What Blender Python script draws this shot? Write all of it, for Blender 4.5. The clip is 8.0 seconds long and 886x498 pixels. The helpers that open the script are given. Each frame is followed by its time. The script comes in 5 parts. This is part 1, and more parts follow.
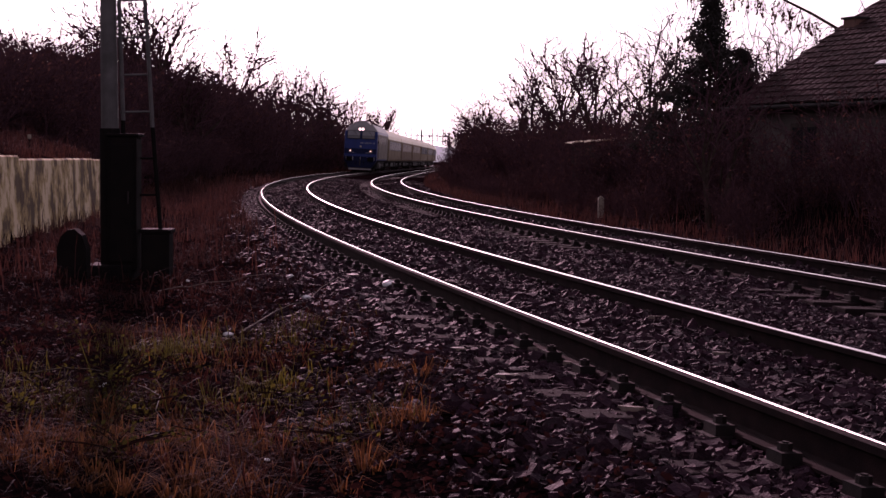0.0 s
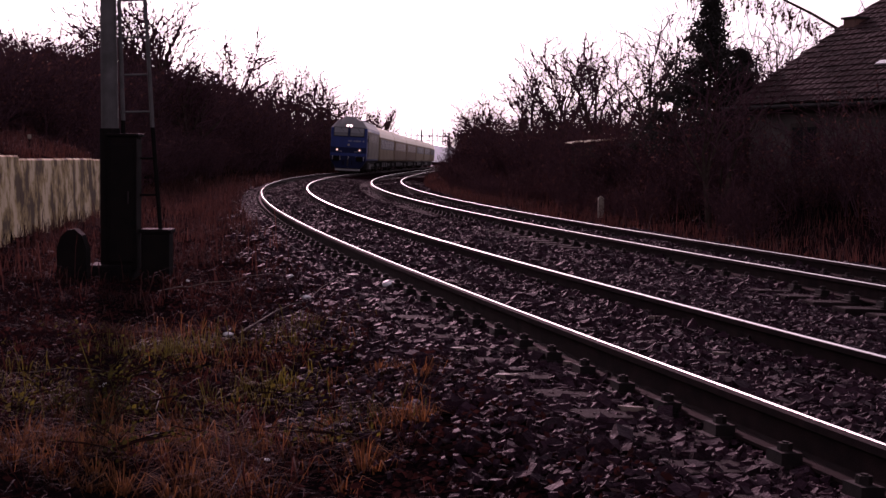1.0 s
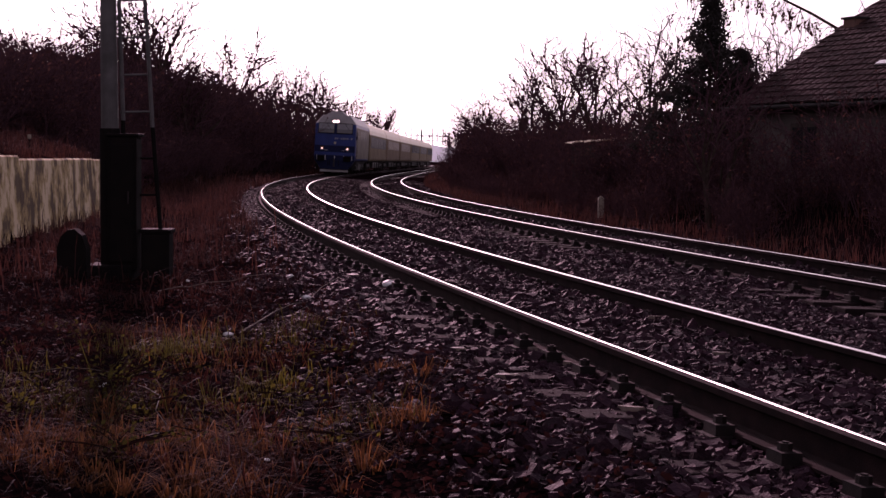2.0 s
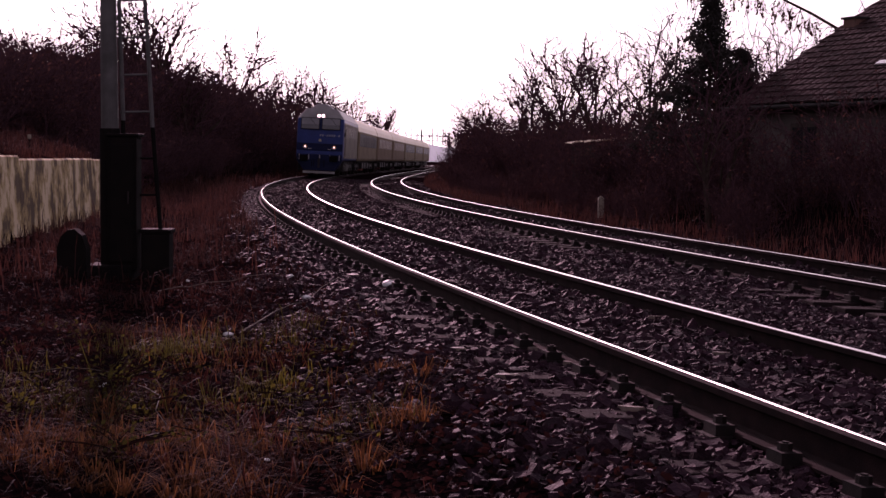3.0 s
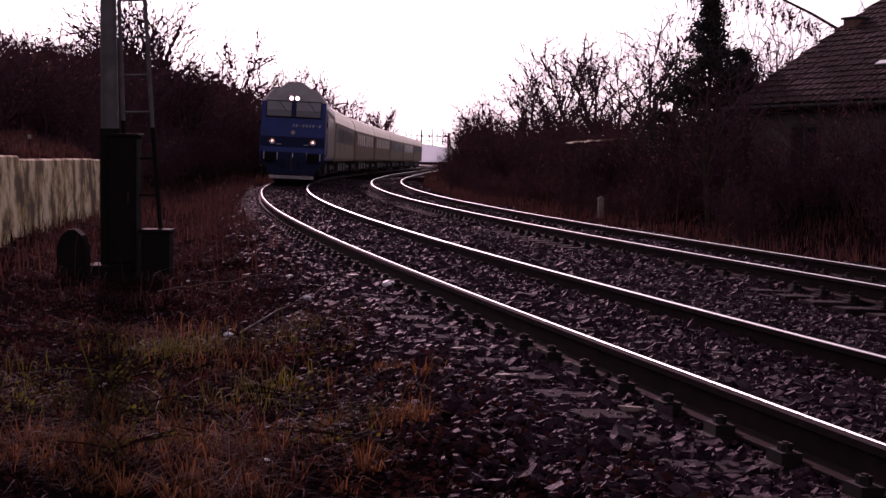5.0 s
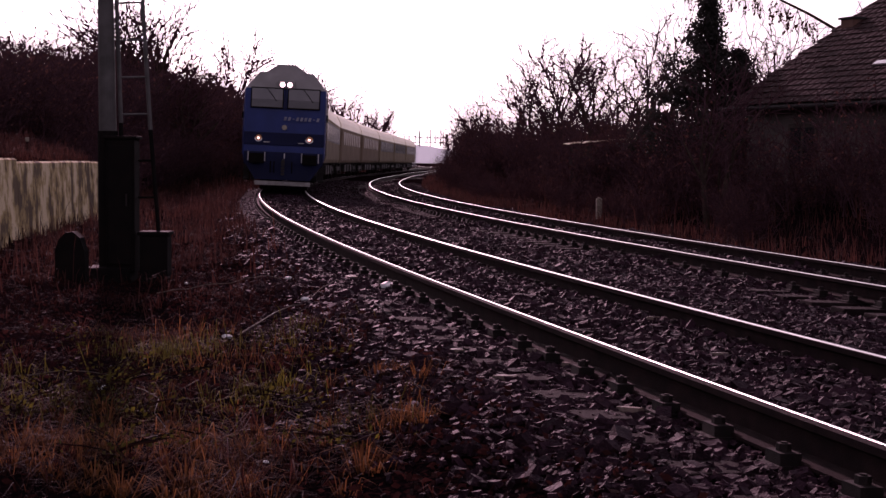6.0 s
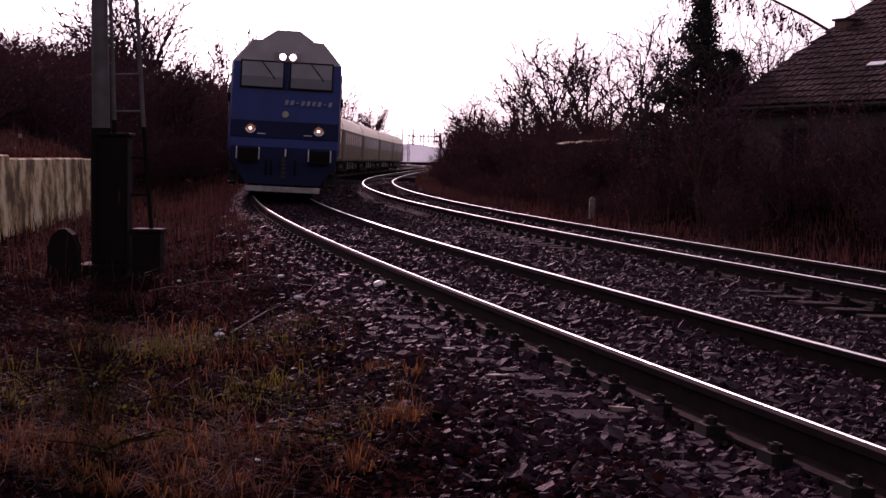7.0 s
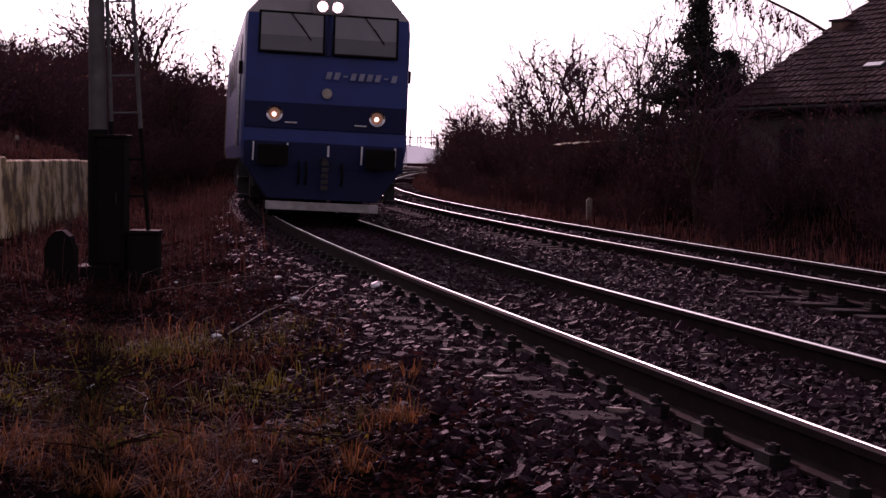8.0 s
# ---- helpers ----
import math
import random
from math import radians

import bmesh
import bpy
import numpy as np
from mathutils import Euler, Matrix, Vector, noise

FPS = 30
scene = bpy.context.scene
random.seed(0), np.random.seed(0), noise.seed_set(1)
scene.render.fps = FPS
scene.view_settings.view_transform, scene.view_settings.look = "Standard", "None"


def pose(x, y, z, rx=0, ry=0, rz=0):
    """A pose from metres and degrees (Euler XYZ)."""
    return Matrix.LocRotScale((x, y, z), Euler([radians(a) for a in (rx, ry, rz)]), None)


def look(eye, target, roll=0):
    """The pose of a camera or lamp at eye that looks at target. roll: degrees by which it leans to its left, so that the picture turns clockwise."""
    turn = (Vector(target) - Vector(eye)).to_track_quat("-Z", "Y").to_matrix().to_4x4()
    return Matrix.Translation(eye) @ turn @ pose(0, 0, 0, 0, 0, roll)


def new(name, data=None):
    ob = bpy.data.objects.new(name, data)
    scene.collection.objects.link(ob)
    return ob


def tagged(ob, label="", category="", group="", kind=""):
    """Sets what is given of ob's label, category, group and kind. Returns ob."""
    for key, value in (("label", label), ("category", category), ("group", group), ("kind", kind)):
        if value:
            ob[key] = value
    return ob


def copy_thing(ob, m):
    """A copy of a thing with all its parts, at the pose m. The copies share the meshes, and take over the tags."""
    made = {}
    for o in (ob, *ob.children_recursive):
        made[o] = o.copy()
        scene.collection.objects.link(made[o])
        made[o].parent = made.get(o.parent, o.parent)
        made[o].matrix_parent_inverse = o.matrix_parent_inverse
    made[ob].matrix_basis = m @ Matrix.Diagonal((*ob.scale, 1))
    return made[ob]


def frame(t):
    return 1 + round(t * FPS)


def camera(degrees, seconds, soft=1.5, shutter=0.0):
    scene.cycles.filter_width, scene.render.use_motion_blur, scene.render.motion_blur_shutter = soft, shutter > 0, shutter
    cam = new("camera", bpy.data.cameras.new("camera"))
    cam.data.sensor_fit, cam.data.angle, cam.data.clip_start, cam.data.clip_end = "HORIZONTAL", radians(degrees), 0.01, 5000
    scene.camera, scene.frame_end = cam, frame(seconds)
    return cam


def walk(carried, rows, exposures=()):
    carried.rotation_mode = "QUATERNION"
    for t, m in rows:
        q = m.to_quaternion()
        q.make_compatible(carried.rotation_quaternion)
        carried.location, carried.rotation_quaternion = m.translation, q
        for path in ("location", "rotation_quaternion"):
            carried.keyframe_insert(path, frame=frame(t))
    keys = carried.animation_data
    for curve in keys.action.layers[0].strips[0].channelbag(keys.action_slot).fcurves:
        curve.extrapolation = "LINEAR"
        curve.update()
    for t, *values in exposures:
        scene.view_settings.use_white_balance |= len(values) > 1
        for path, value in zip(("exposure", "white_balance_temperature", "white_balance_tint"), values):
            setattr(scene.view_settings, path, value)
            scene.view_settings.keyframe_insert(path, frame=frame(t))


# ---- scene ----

# Metres; z = 0 is the rail top in the middle of the near track. The camera looks along +y.
EYE = (0.0, 0.0, 1.013)
cam = camera(33.58, 8.0, soft=1.5)


def aim(dx, dy_left, dy_right):
    """A pose of the camera, nudged by small angles from its first aim (in 1/2600 rad)."""
    yaw = -dx / 2600
    pitch = math.atan(-156.07 / 2600) + (dy_left + dy_right) / 2 / 2600
    d = Vector((math.sin(yaw) * math.cos(pitch), math.cos(yaw) * math.cos(pitch), math.sin(pitch)))
    return look(EYE, Vector(EYE) + d, 0.779 + math.degrees((dy_right - dy_left) / 1200))


walk(cam, [(0.0, aim(0, 0, 0)), (2.4, aim(0, 0, 0)), (4.7, aim(0, 0, 0)), (5.8, aim(-2, 2.8, 1.6)), (6.0, aim(-3, 4.5, 0.8)), (6.2, aim(-8.7, 4.5, 0.8)),
           (6.4, aim(-14.3, 3, 3.6)), (6.6, aim(-15, 2.4, 3.6)), (7.0, aim(-15.5, -0.6, 2.4)), (7.5, aim(-17, 0.6, 2)), (7.7, aim(-17.6, 0, 2.5)), (8.0, aim(-20.5, 2.2, 3.8))],
     [(0.0, -1.1, 6450, 96), (8.0, -1.1, 6450, 96)])

# ---- light: low hazy winter sun ahead of the camera, to its left beyond the mast, whose shadow falls towards the eye ----
SUN_AZ, SUN_EL = radians(-12.6), radians(19)
world = bpy.data.worlds.new("sky")
world.use_nodes = True
scene.world = world
wn = world.node_tree
sky = wn.nodes.new("ShaderNodeTexSky")
sky.sky_type, sky.sun_disc = "NISHITA", False
sky.sun_elevation, sky.sun_rotation = SUN_EL, SUN_AZ
sky.air_density, sky.dust_density, sky.ozone_density = 1.2, 1.6, 1.0
wn.nodes["Background"].inputs["Strength"].default_value = 0.185
pale = wn.nodes.new("ShaderNodeHueSaturation")
pale.inputs["Saturation"].default_value = 0.22
wn.links.new(sky.outputs["Color"], pale.inputs["Color"])
haze = wn.nodes.new("ShaderNodeMix")
haze.data_type, haze.blend_type = "RGBA", "MULTIPLY"
haze.inputs["Factor"].default_value, haze.inputs["B"].default_value = 1.0, (1.0, 1.25, 0.96, 1)
wn.links.new(pale.outputs["Color"], haze.inputs["A"])
wn.links.new(haze.outputs["Result"], wn.nodes["Background"].inputs["Color"])
sun_data = bpy.data.lights.new("sun", "SUN")
sun_data.energy, sun_data.angle, sun_data.color = 4.0, radians(1.0), (1.0, 0.82, 0.64)
sun = new("sun", sun_data)
sun_dir = Vector((math.sin(SUN_AZ) * math.cos(SUN_EL), math.cos(SUN_AZ) * math.cos(SUN_EL), math.sin(SUN_EL)))
sun.matrix_world = look((0, 60, 40), Vector((0, 60, 40)) - sun_dir)


# ---- materials ----
def material(name, base, second=None, rough=0.8, metal=0.0, scale=6.0, fine=60.0, bump=0.3, third=None, island=0.0, spec=0.5, size=0.01, wave=None):
    """Two tones mixed by broad and fine noise, with relief; island: how far each loose piece or object differs."""
    m = bpy.data.materials.new(name)
    m.use_nodes = True
    n, l = m.node_tree.nodes, m.node_tree.links
    b = n["Principled BSDF"]
    b.inputs["Roughness"].default_value, b.inputs["Metallic"].default_value = rough, metal
    b.inputs["Specular IOR Level"].default_value = spec
    second = second or tuple(c * 0.6 for c in base)
    co = n.new("ShaderNodeTexCoord")
    big, small = n.new("ShaderNodeTexNoise"), n.new("ShaderNodeTexNoise")
    for tex, sc, det in ((big, scale, 5), (small, fine, 3)):
        tex.inputs["Scale"].default_value, tex.inputs["Detail"].default_value = sc, det
        l.new(co.outputs["Object"], tex.inputs["Vector"])
    ramp = n.new("ShaderNodeValToRGB")
    ramp.color_ramp.elements[0].position, ramp.color_ramp.elements[1].position = 0.35, 0.68
    ramp.color_ramp.elements[0].color, ramp.color_ramp.elements[1].color = (*second, 1), (*base, 1)
    l.new(big.outputs["Fac"], ramp.inputs["Fac"])
    col = ramp.outputs["Color"]
    if third:
        r2, mix = n.new("ShaderNodeValToRGB"), n.new("ShaderNodeMix")
        mix.data_type = "RGBA"
        r2.color_ramp.elements[0].position, r2.color_ramp.elements[1].position = 0.52, 0.66
        l.new(small.outputs["Fac"], r2.inputs["Fac"])
        l.new(r2.outputs["Color"], mix.inputs["Factor"])
        l.new(col, mix.inputs["A"])
        mix.inputs["B"].default_value = (*third, 1)
        col = mix.outputs["Result"]
    if island:
        geo, info, add, hsv, mr = n.new("ShaderNodeNewGeometry"), n.new("ShaderNodeObjectInfo"), n.new("ShaderNodeMath"), n.new("ShaderNodeHueSaturation"), n.new("ShaderNodeMapRange")
        add.operation = "PINGPONG"
        s2 = n.new("ShaderNodeMath")
        l.new(geo.outputs["Random Per Island"], s2.inputs[0])
        l.new(info.outputs["Random"], s2.inputs[1])
        l.new(s2.outputs[0], add.inputs[0])
        add.inputs[1].default_value = 1.0
        mr.inputs["To Min"].default_value, mr.inputs["To Max"].default_value = 1 - island, 1 + island
        l.new(add.outputs[0], mr.inputs["Value"])
        l.new(mr.outputs["Result"], hsv.inputs["Value"])
        l.new(col, hsv.inputs["Color"])
        col = hsv.outputs["Color"]
    l.new(col, b.inputs["Base Color"])
    if bump:
        bp = n.new("ShaderNodeBump")
        bp.inputs["Strength"].default_value, bp.inputs["Distance"].default_value = bump, size
        l.new(small.outputs["Fac"], bp.inputs["Height"])
        l.new(bp.outputs["Normal"], b.inputs["Normal"])
    rr = n.new("ShaderNodeMapRange")
    rr.inputs["To Min"].default_value, rr.inputs["To Max"].default_value = max(rough - 0.12, 0.03), min(rough + 0.12, 1)
    l.new(small.outputs["Fac"], rr.inputs["Value"])
    l.new(rr.outputs["Result"], b.inputs["Roughness"])
    return m


def glow(name, color, strength):
    m = bpy.data.materials.new(name)
    m.use_nodes = True
    b = m.node_tree.nodes["Principled BSDF"]
    b.inputs["Base Color"].default_value = (*color, 1)
    b.inputs["Emission Color"].default_value = (*color, 1)
    b.inputs["Emission Strength"].default_value = strength
    return m


def leafy(m, share):
    """Thin leaves and blades let light through."""
    n, l = m.node_tree.nodes, m.node_tree.links
    b = n["Principled BSDF"]
    tr, mix = n.new("ShaderNodeBsdfTranslucent"), n.new("ShaderNodeMixShader")
    l.new(b.inputs["Base Color"].links[0].from_socket, tr.inputs["Color"])
    mix.inputs["Fac"].default_value = share
    l.new(b.outputs["BSDF"], mix.inputs[1])
    l.new(tr.outputs["BSDF"], mix.inputs[2])
    l.new(mix.outputs["Shader"], n["Material Output"].inputs["Surface"])


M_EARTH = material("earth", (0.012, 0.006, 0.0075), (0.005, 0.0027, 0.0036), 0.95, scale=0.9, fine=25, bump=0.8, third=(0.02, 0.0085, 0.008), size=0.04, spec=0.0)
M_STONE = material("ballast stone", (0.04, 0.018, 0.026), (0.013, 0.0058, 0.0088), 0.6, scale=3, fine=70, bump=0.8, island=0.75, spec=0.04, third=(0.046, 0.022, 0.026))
M_FLAT = material("pale flat stone", (0.19, 0.13, 0.1), (0.1, 0.07, 0.055), 0.6, scale=12, fine=110, bump=0.4, island=0.3)
M_RAIL = material("rusty rail web", (0.035, 0.019, 0.018), (0.018, 0.011, 0.011), 0.85, metal=0.0, scale=8, fine=120, bump=0.3, spec=0.05)
M_SHINE = material("polished rail head", (0.85, 0.83, 0.8), (0.75, 0.73, 0.7), 0.36, metal=1.0, scale=2, fine=60, bump=0.0)
M_TIE = material("creosoted sleeper wood", (0.026, 0.016, 0.016), (0.014, 0.009, 0.009), 0.9, scale=9, fine=90, bump=0.6, island=0.35, spec=0.08)
M_IRON = material("dark fastening iron", (0.03, 0.02, 0.018), (0.016, 0.012, 0.011), 0.75, scale=20, fine=150, spec=0.2)
M_CONC = material("weathered concrete", (0.42, 0.37, 0.3), (0.24, 0.2, 0.15), 0.9, scale=1.3, fine=22, bump=0.6, third=(0.2, 0.16, 0.11), size=0.02, island=0.12)


def streaked(name, base, dark, light):
    """Old concrete with stains that run down it."""
    m = material(name, base, dark, 0.9, scale=1.3, fine=28, bump=0.6, size=0.02, island=0.05)
    n, l = m.node_tree.nodes, m.node_tree.links
    co, mp, tex, ramp, mix = n.new("ShaderNodeTexCoord"), n.new("ShaderNodeMapping"), n.new("ShaderNodeTexNoise"), n.new("ShaderNodeValToRGB"), n.new("ShaderNodeMix")
    mp.inputs["Scale"].default_value = (0.95, 0.95, 0.75)
    tex.inputs["Scale"].default_value, tex.inputs["Detail"].default_value, tex.inputs["Roughness"].default_value = 1.5, 8, 0.68
    mix.data_type = "RGBA"
    els = ramp.color_ramp.elements
    els[0].position, els[0].color = 0.43, (*dark, 1)
    els[1].position, els[1].color = 0.57, (*light, 1)
    mid = els.new(0.5)
    mid.color = (*base, 1)
    b = n["Principled BSDF"]
    old = b.inputs["Base Color"].links[0].from_socket
    l.new(co.outputs["Object"], mp.inputs["Vector"])
    l.new(mp.outputs["Vector"], tex.inputs["Vector"])
    l.new(tex.outputs["Fac"], ramp.inputs["Fac"])
    mix.inputs["Factor"].default_value = 0.9
    l.new(old, mix.inputs["A"])
    l.new(ramp.outputs["Color"], mix.inputs["B"])
    l.new(mix.outputs["Result"], b.inputs["Base Color"])
    return m


M_WALL = streaked("stained retaining wall concrete", (0.5, 0.34, 0.12), (0.09, 0.05, 0.02), (0.86, 0.7, 0.44))
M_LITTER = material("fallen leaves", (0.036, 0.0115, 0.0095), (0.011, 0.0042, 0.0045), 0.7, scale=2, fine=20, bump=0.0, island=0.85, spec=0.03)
M_WEED = material("dead red-brown weeds", (0.095, 0.036, 0.026), (0.03, 0.012, 0.012), 0.85, scale=0.7, fine=6, bump=0.0, island=0.5, spec=0.15)
M_GREYPOLE = material("grey painted steel", (0.1, 0.095, 0.092), (0.055, 0.052, 0.05), 0.6, metal=0.2, scale=5, fine=60, bump=0.1)
M_BLACK = material("black steel", (0.007, 0.006, 0.006), (0.012, 0.009, 0.008), 0.85, scale=5, fine=60, bump=0.15, spec=0.06)
M_BARK = material("grey brown bark", (0.075, 0.052, 0.042), (0.04, 0.028, 0.023), 0.9, scale=8, fine=60, bump=0.5, island=0.25, spec=0.0)
# brown shifted to purple: lens glare over the bank is put into this colour
M_TWIG = material("thin brown twigs tinged by glare", (0.1, 0.05, 0.058), (0.055, 0.027, 0.032), 0.85, scale=4, fine=50, bump=0.0, island=0.35, spec=0.0)
M_DRYLEAF = material("dry brown leaves", (0.12, 0.055, 0.045), (0.06, 0.028, 0.025), 0.85, scale=1.2, fine=30, bump=0.0, island=0.5, spec=0.0)
M_CONIFER = material("dark conifer needles", (0.03, 0.026, 0.02), (0.018, 0.015, 0.013), 0.8, scale=2, fine=40, bump=0.0, island=0.5)
M_STRAW = material("dry grass", (0.07, 0.021, 0.014), (0.01, 0.004, 0.0045), 0.8, scale=1.3, fine=9, bump=0.0, island=0.8, spec=0.15)
M_GREEN = material("green winter grass", (0.13, 0.11, 0.014), (0.03, 0.022, 0.009), 0.7, scale=1.5, fine=12, bump=0.0, island=0.45, spec=0.15)
M_TILE = material("old clay roof tile", (0.05, 0.022, 0.021), (0.022, 0.012, 0.012), 0.85, spec=0.12, scale=2.5, fine=50, bump=0.4, island=0.45)
M_PLASTER = material("grimy house plaster", (0.13, 0.11, 0.095), (0.08, 0.065, 0.058), 0.92, scale=1.1, fine=40, bump=0.4)
M_WOODDARK = material("dark weathered timber", (0.07, 0.05, 0.04), None, 0.85, scale=6, fine=70, bump=0.4, island=0.3)
M_BLUE = material("blue locomotive paint", (0.01, 0.036, 0.185), (0.008, 0.027, 0.13), 0.42, scale=1.5, fine=30, bump=0.04, spec=0.25)
M_NAVY = material("dark blue locomotive paint", (0.008, 0.014, 0.062), (0.006, 0.01, 0.04), 0.5, scale=1.5, fine=30, bump=0.05, spec=0.15)
M_LOCOGREY = material("light grey roof paint", (0.32, 0.31, 0.3), (0.24, 0.23, 0.22), 0.5, scale=2, fine=30, bump=0.08)
M_UNDER = material("grimy underframe", (0.02, 0.018, 0.018), (0.03, 0.024, 0.02), 0.8, scale=4, fine=50, bump=0.3)
M_COACH = material("pale grey coach paint", (0.25, 0.185, 0.11), (0.18, 0.13, 0.08), 0.75, scale=0.7, fine=20, bump=0.05, spec=0.1)
M_COACHRED = material("dusty rose coach paint", (0.21, 0.135, 0.085), (0.15, 0.1, 0.06), 0.75, scale=0.7, fine=20, bump=0.05, spec=0.1)
M_COACHROOF = material("silver coach roof", (0.8, 0.66, 0.42), (0.66, 0.54, 0.34), 0.45, metal=0.0, scale=1.2, fine=20, bump=0.05)
M_WINDOW = material("dark window glass", (0.012, 0.013, 0.016), None, 0.3, scale=3, fine=20, bump=0.0, spec=0.12)
M_CABGLASS = material("pale cab glass", (0.2, 0.2, 0.2), (0.14, 0.14, 0.145), 0.12, scale=1.0, fine=15, bump=0.0, spec=0.5)
M_WHITE = material("white paint", (0.75, 0.75, 0.74), (0.6, 0.59, 0.57), 0.55, scale=6, fine=50, bump=0.1)
M_RED = material("red paint", (0.35, 0.03, 0.025), None, 0.55, scale=6, fine=50, bump=0.1)
M_CHROME = material("bright bare metal", (0.7, 0.7, 0.7), (0.55, 0.55, 0.55), 0.22, metal=1.0, bump=0.0)
# galvanised grey made lighter: the haze before the far portals is painted in
M_MAST = material("galvanised mast paled by haze", (0.3, 0.3, 0.31), None, 0.7, metal=0.0, bump=0.0)
for leaf_mat, share in ((M_STRAW, 0.5), (M_GREEN, 0.5), (M_WEED, 0.4), (M_LITTER, 0.45), (M_DRYLEAF, 0.4), (M_CONIFER, 0.2)):
    leafy(leaf_mat, share)
M_LAMP = glow("lit lamp", (1.0, 0.86, 0.62), 12.0)
M_LAMPDIM = glow("dim lit lamp", (1.0, 0.78, 0.5), 7.0)


# ---- mesh helpers ----
def part(name, bm, mat, parent=None, label="", smooth=False):
    me = bpy.data.meshes.new(name)
    bm.to_mesh(me)
    bm.free()
    me.materials.append(mat)
    if smooth:
        me.shade_smooth()
    ob = new(name, me)
    ob.parent = parent
    return tagged(ob, label) if label else ob


def mesh_of(name, verts, faces, mat, parent=None, label="", smooth=False):
    me = bpy.data.meshes.new(name)
    me.from_pydata(verts, [], faces)
    me.update()
    me.materials.append(mat)
    if smooth:
        me.shade_smooth()
    ob = new(name, me)
    ob.parent = parent
    return tagged(ob, label) if label else ob


def box(bm, x0, x1, y0, y1, z0, z1, bevel=0.0, m=None):
    t = Matrix.Translation(((x0 + x1) / 2, (y0 + y1) / 2, (z0 + z1) / 2)) @ Matrix.Diagonal((x1 - x0, y1 - y0, z1 - z0, 1))
    r = bmesh.ops.create_cube(bm, size=1, matrix=(m @ t) if m else t)
    if bevel:
        es = list({e for v in r["verts"] for e in v.link_edges})
        bmesh.ops.bevel(bm, geom=es, offset=bevel, segments=2, affect="EDGES", profile=0.6)
    return bm


def rod(bm, a, b, r0, r1=None, seg=8):
    a, b = Vector(a), Vector(b)
    d = b - a
    m = Matrix.Translation((a + b) / 2) @ d.to_track_quat("Z", "Y").to_matrix().to_4x4()
    bmesh.ops.create_cone(bm, cap_ends=True, segments=seg, radius1=r0, radius2=r0 if r1 is None else r1, depth=d.length, matrix=m)
    return bm


def loft(bm, sections, cap=True):
    """Skin between closed sections, each a list of points of equal count."""
    rings = [[bm.verts.new(p) for p in sec] for sec in sections]
    for a, b in zip(rings, rings[1:]):
        for i in range(len(a)):
            j = (i + 1) % len(a)
            bm.faces.new((a[i], a[j], b[j], b[i]))
    if cap:
        bm.faces.new(rings[0][::-1])
        bm.faces.new(rings[-1])
    bmesh.ops.recalc_face_normals(bm, faces=bm.faces)
    return bm


# ---- plan of the railway: one smooth curve, the second track beside it ----
KNOT_S = (-60, 0, 15, 30, 45, 60, 80, 100, 130, 170, 220, 280, 360, 520)
KNOT_K = (0.00225, 0.00225, 0.00328, 0.00302, 0.00294, 0.00263, 0.00215, 0.0009, 0.00027, 0.00013, -0.00015, -0.00092, -0.00184, -0.0006)
SS = np.arange(0, 520.5, 0.5)
kap = np.interp(SS, KNOT_S, KNOT_K)
TH = -0.2468 + np.concatenate([[0], np.cumsum((kap[1:] + kap[:-1]) / 2 * 0.5)])
PX = 3.1347 + np.concatenate([[0], np.cumsum(np.sin((TH[1:] + TH[:-1]) / 2) * 0.5)])
PY = 2.0 + np.concatenate([[0], np.cumsum(np.cos((TH[1:] + TH[:-1]) / 2) * 0.5)])
back_s = np.arange(-60, 0, 0.5)
back_t = TH[0] + back_s * 0.00225
BX = PX[0] - np.concatenate([np.cumsum(np.sin(back_t[::-1]) * 0.5)])[::-1]
BY = PY[0] - np.concatenate([np.cumsum(np.cos(back_t[::-1]) * 0.5)])[::-1]
SS, TH, PX, PY = np.concatenate([back_s, SS]), np.concatenate([back_t, TH]), np.concatenate([BX, PX]), np.concatenate([BY, PY])
GAUGE, TRACK_GAP = 0.7525, 4.193
CANT = math.atan2(0.054, 1.505)


def place(s, u):
    """World x, y at distance s along the near track and u metres to its right, and the heading there."""
    h = np.interp(s, SS, TH)
    return np.interp(s, SS, PX) + u * np.cos(h), np.interp(s, SS, PY) - u * np.sin(h), h


def track_coords(x, y):
    """Distance along and across the near track, for arrays of places."""
    x, y = np.atleast_1d(np.asarray(x, float)), np.atleast_1d(np.asarray(y, float))
    qs, qu = np.empty_like(x), np.empty_like(x)
    cx, cy, ct, cs = PX[::4], PY[::4], TH[::4], SS[::4]
    for i in range(0, len(x), 4000):
        a, b = x[i:i + 4000, None] - cx, y[i:i + 4000, None] - cy
        k = (a * a + b * b).argmin(1)
        r = np.arange(len(k))
        dx, dy = a[r, k], b[r, k]
        qu[i:i + 4000] = dx * np.cos(ct[k]) - dy * np.sin(ct[k])
        qs[i:i + 4000] = cs[k] + dx * np.sin(ct[k]) + dy * np.cos(ct[k])
    return qs, qu


U_PROFILE = (-400, -60, -30, -22, -14, -9, -6.5, -5.0, -3.0, -2.1, -1.5, 0, 1.5, 2.2, 2.8, 5.8, 6.6, 8.0, 10.5, 14, 40, 400)
Z_PROFILE = (10.0, 8.5, 6.6, 5.4, 3.6, 2.2, 0.7, -0.3, -0.46, -0.32, -0.181, -0.178, -0.181, -0.24, -0.275, -0.28, -0.5, -0.4, 0.4, 0.8, 1.2, 2.0)


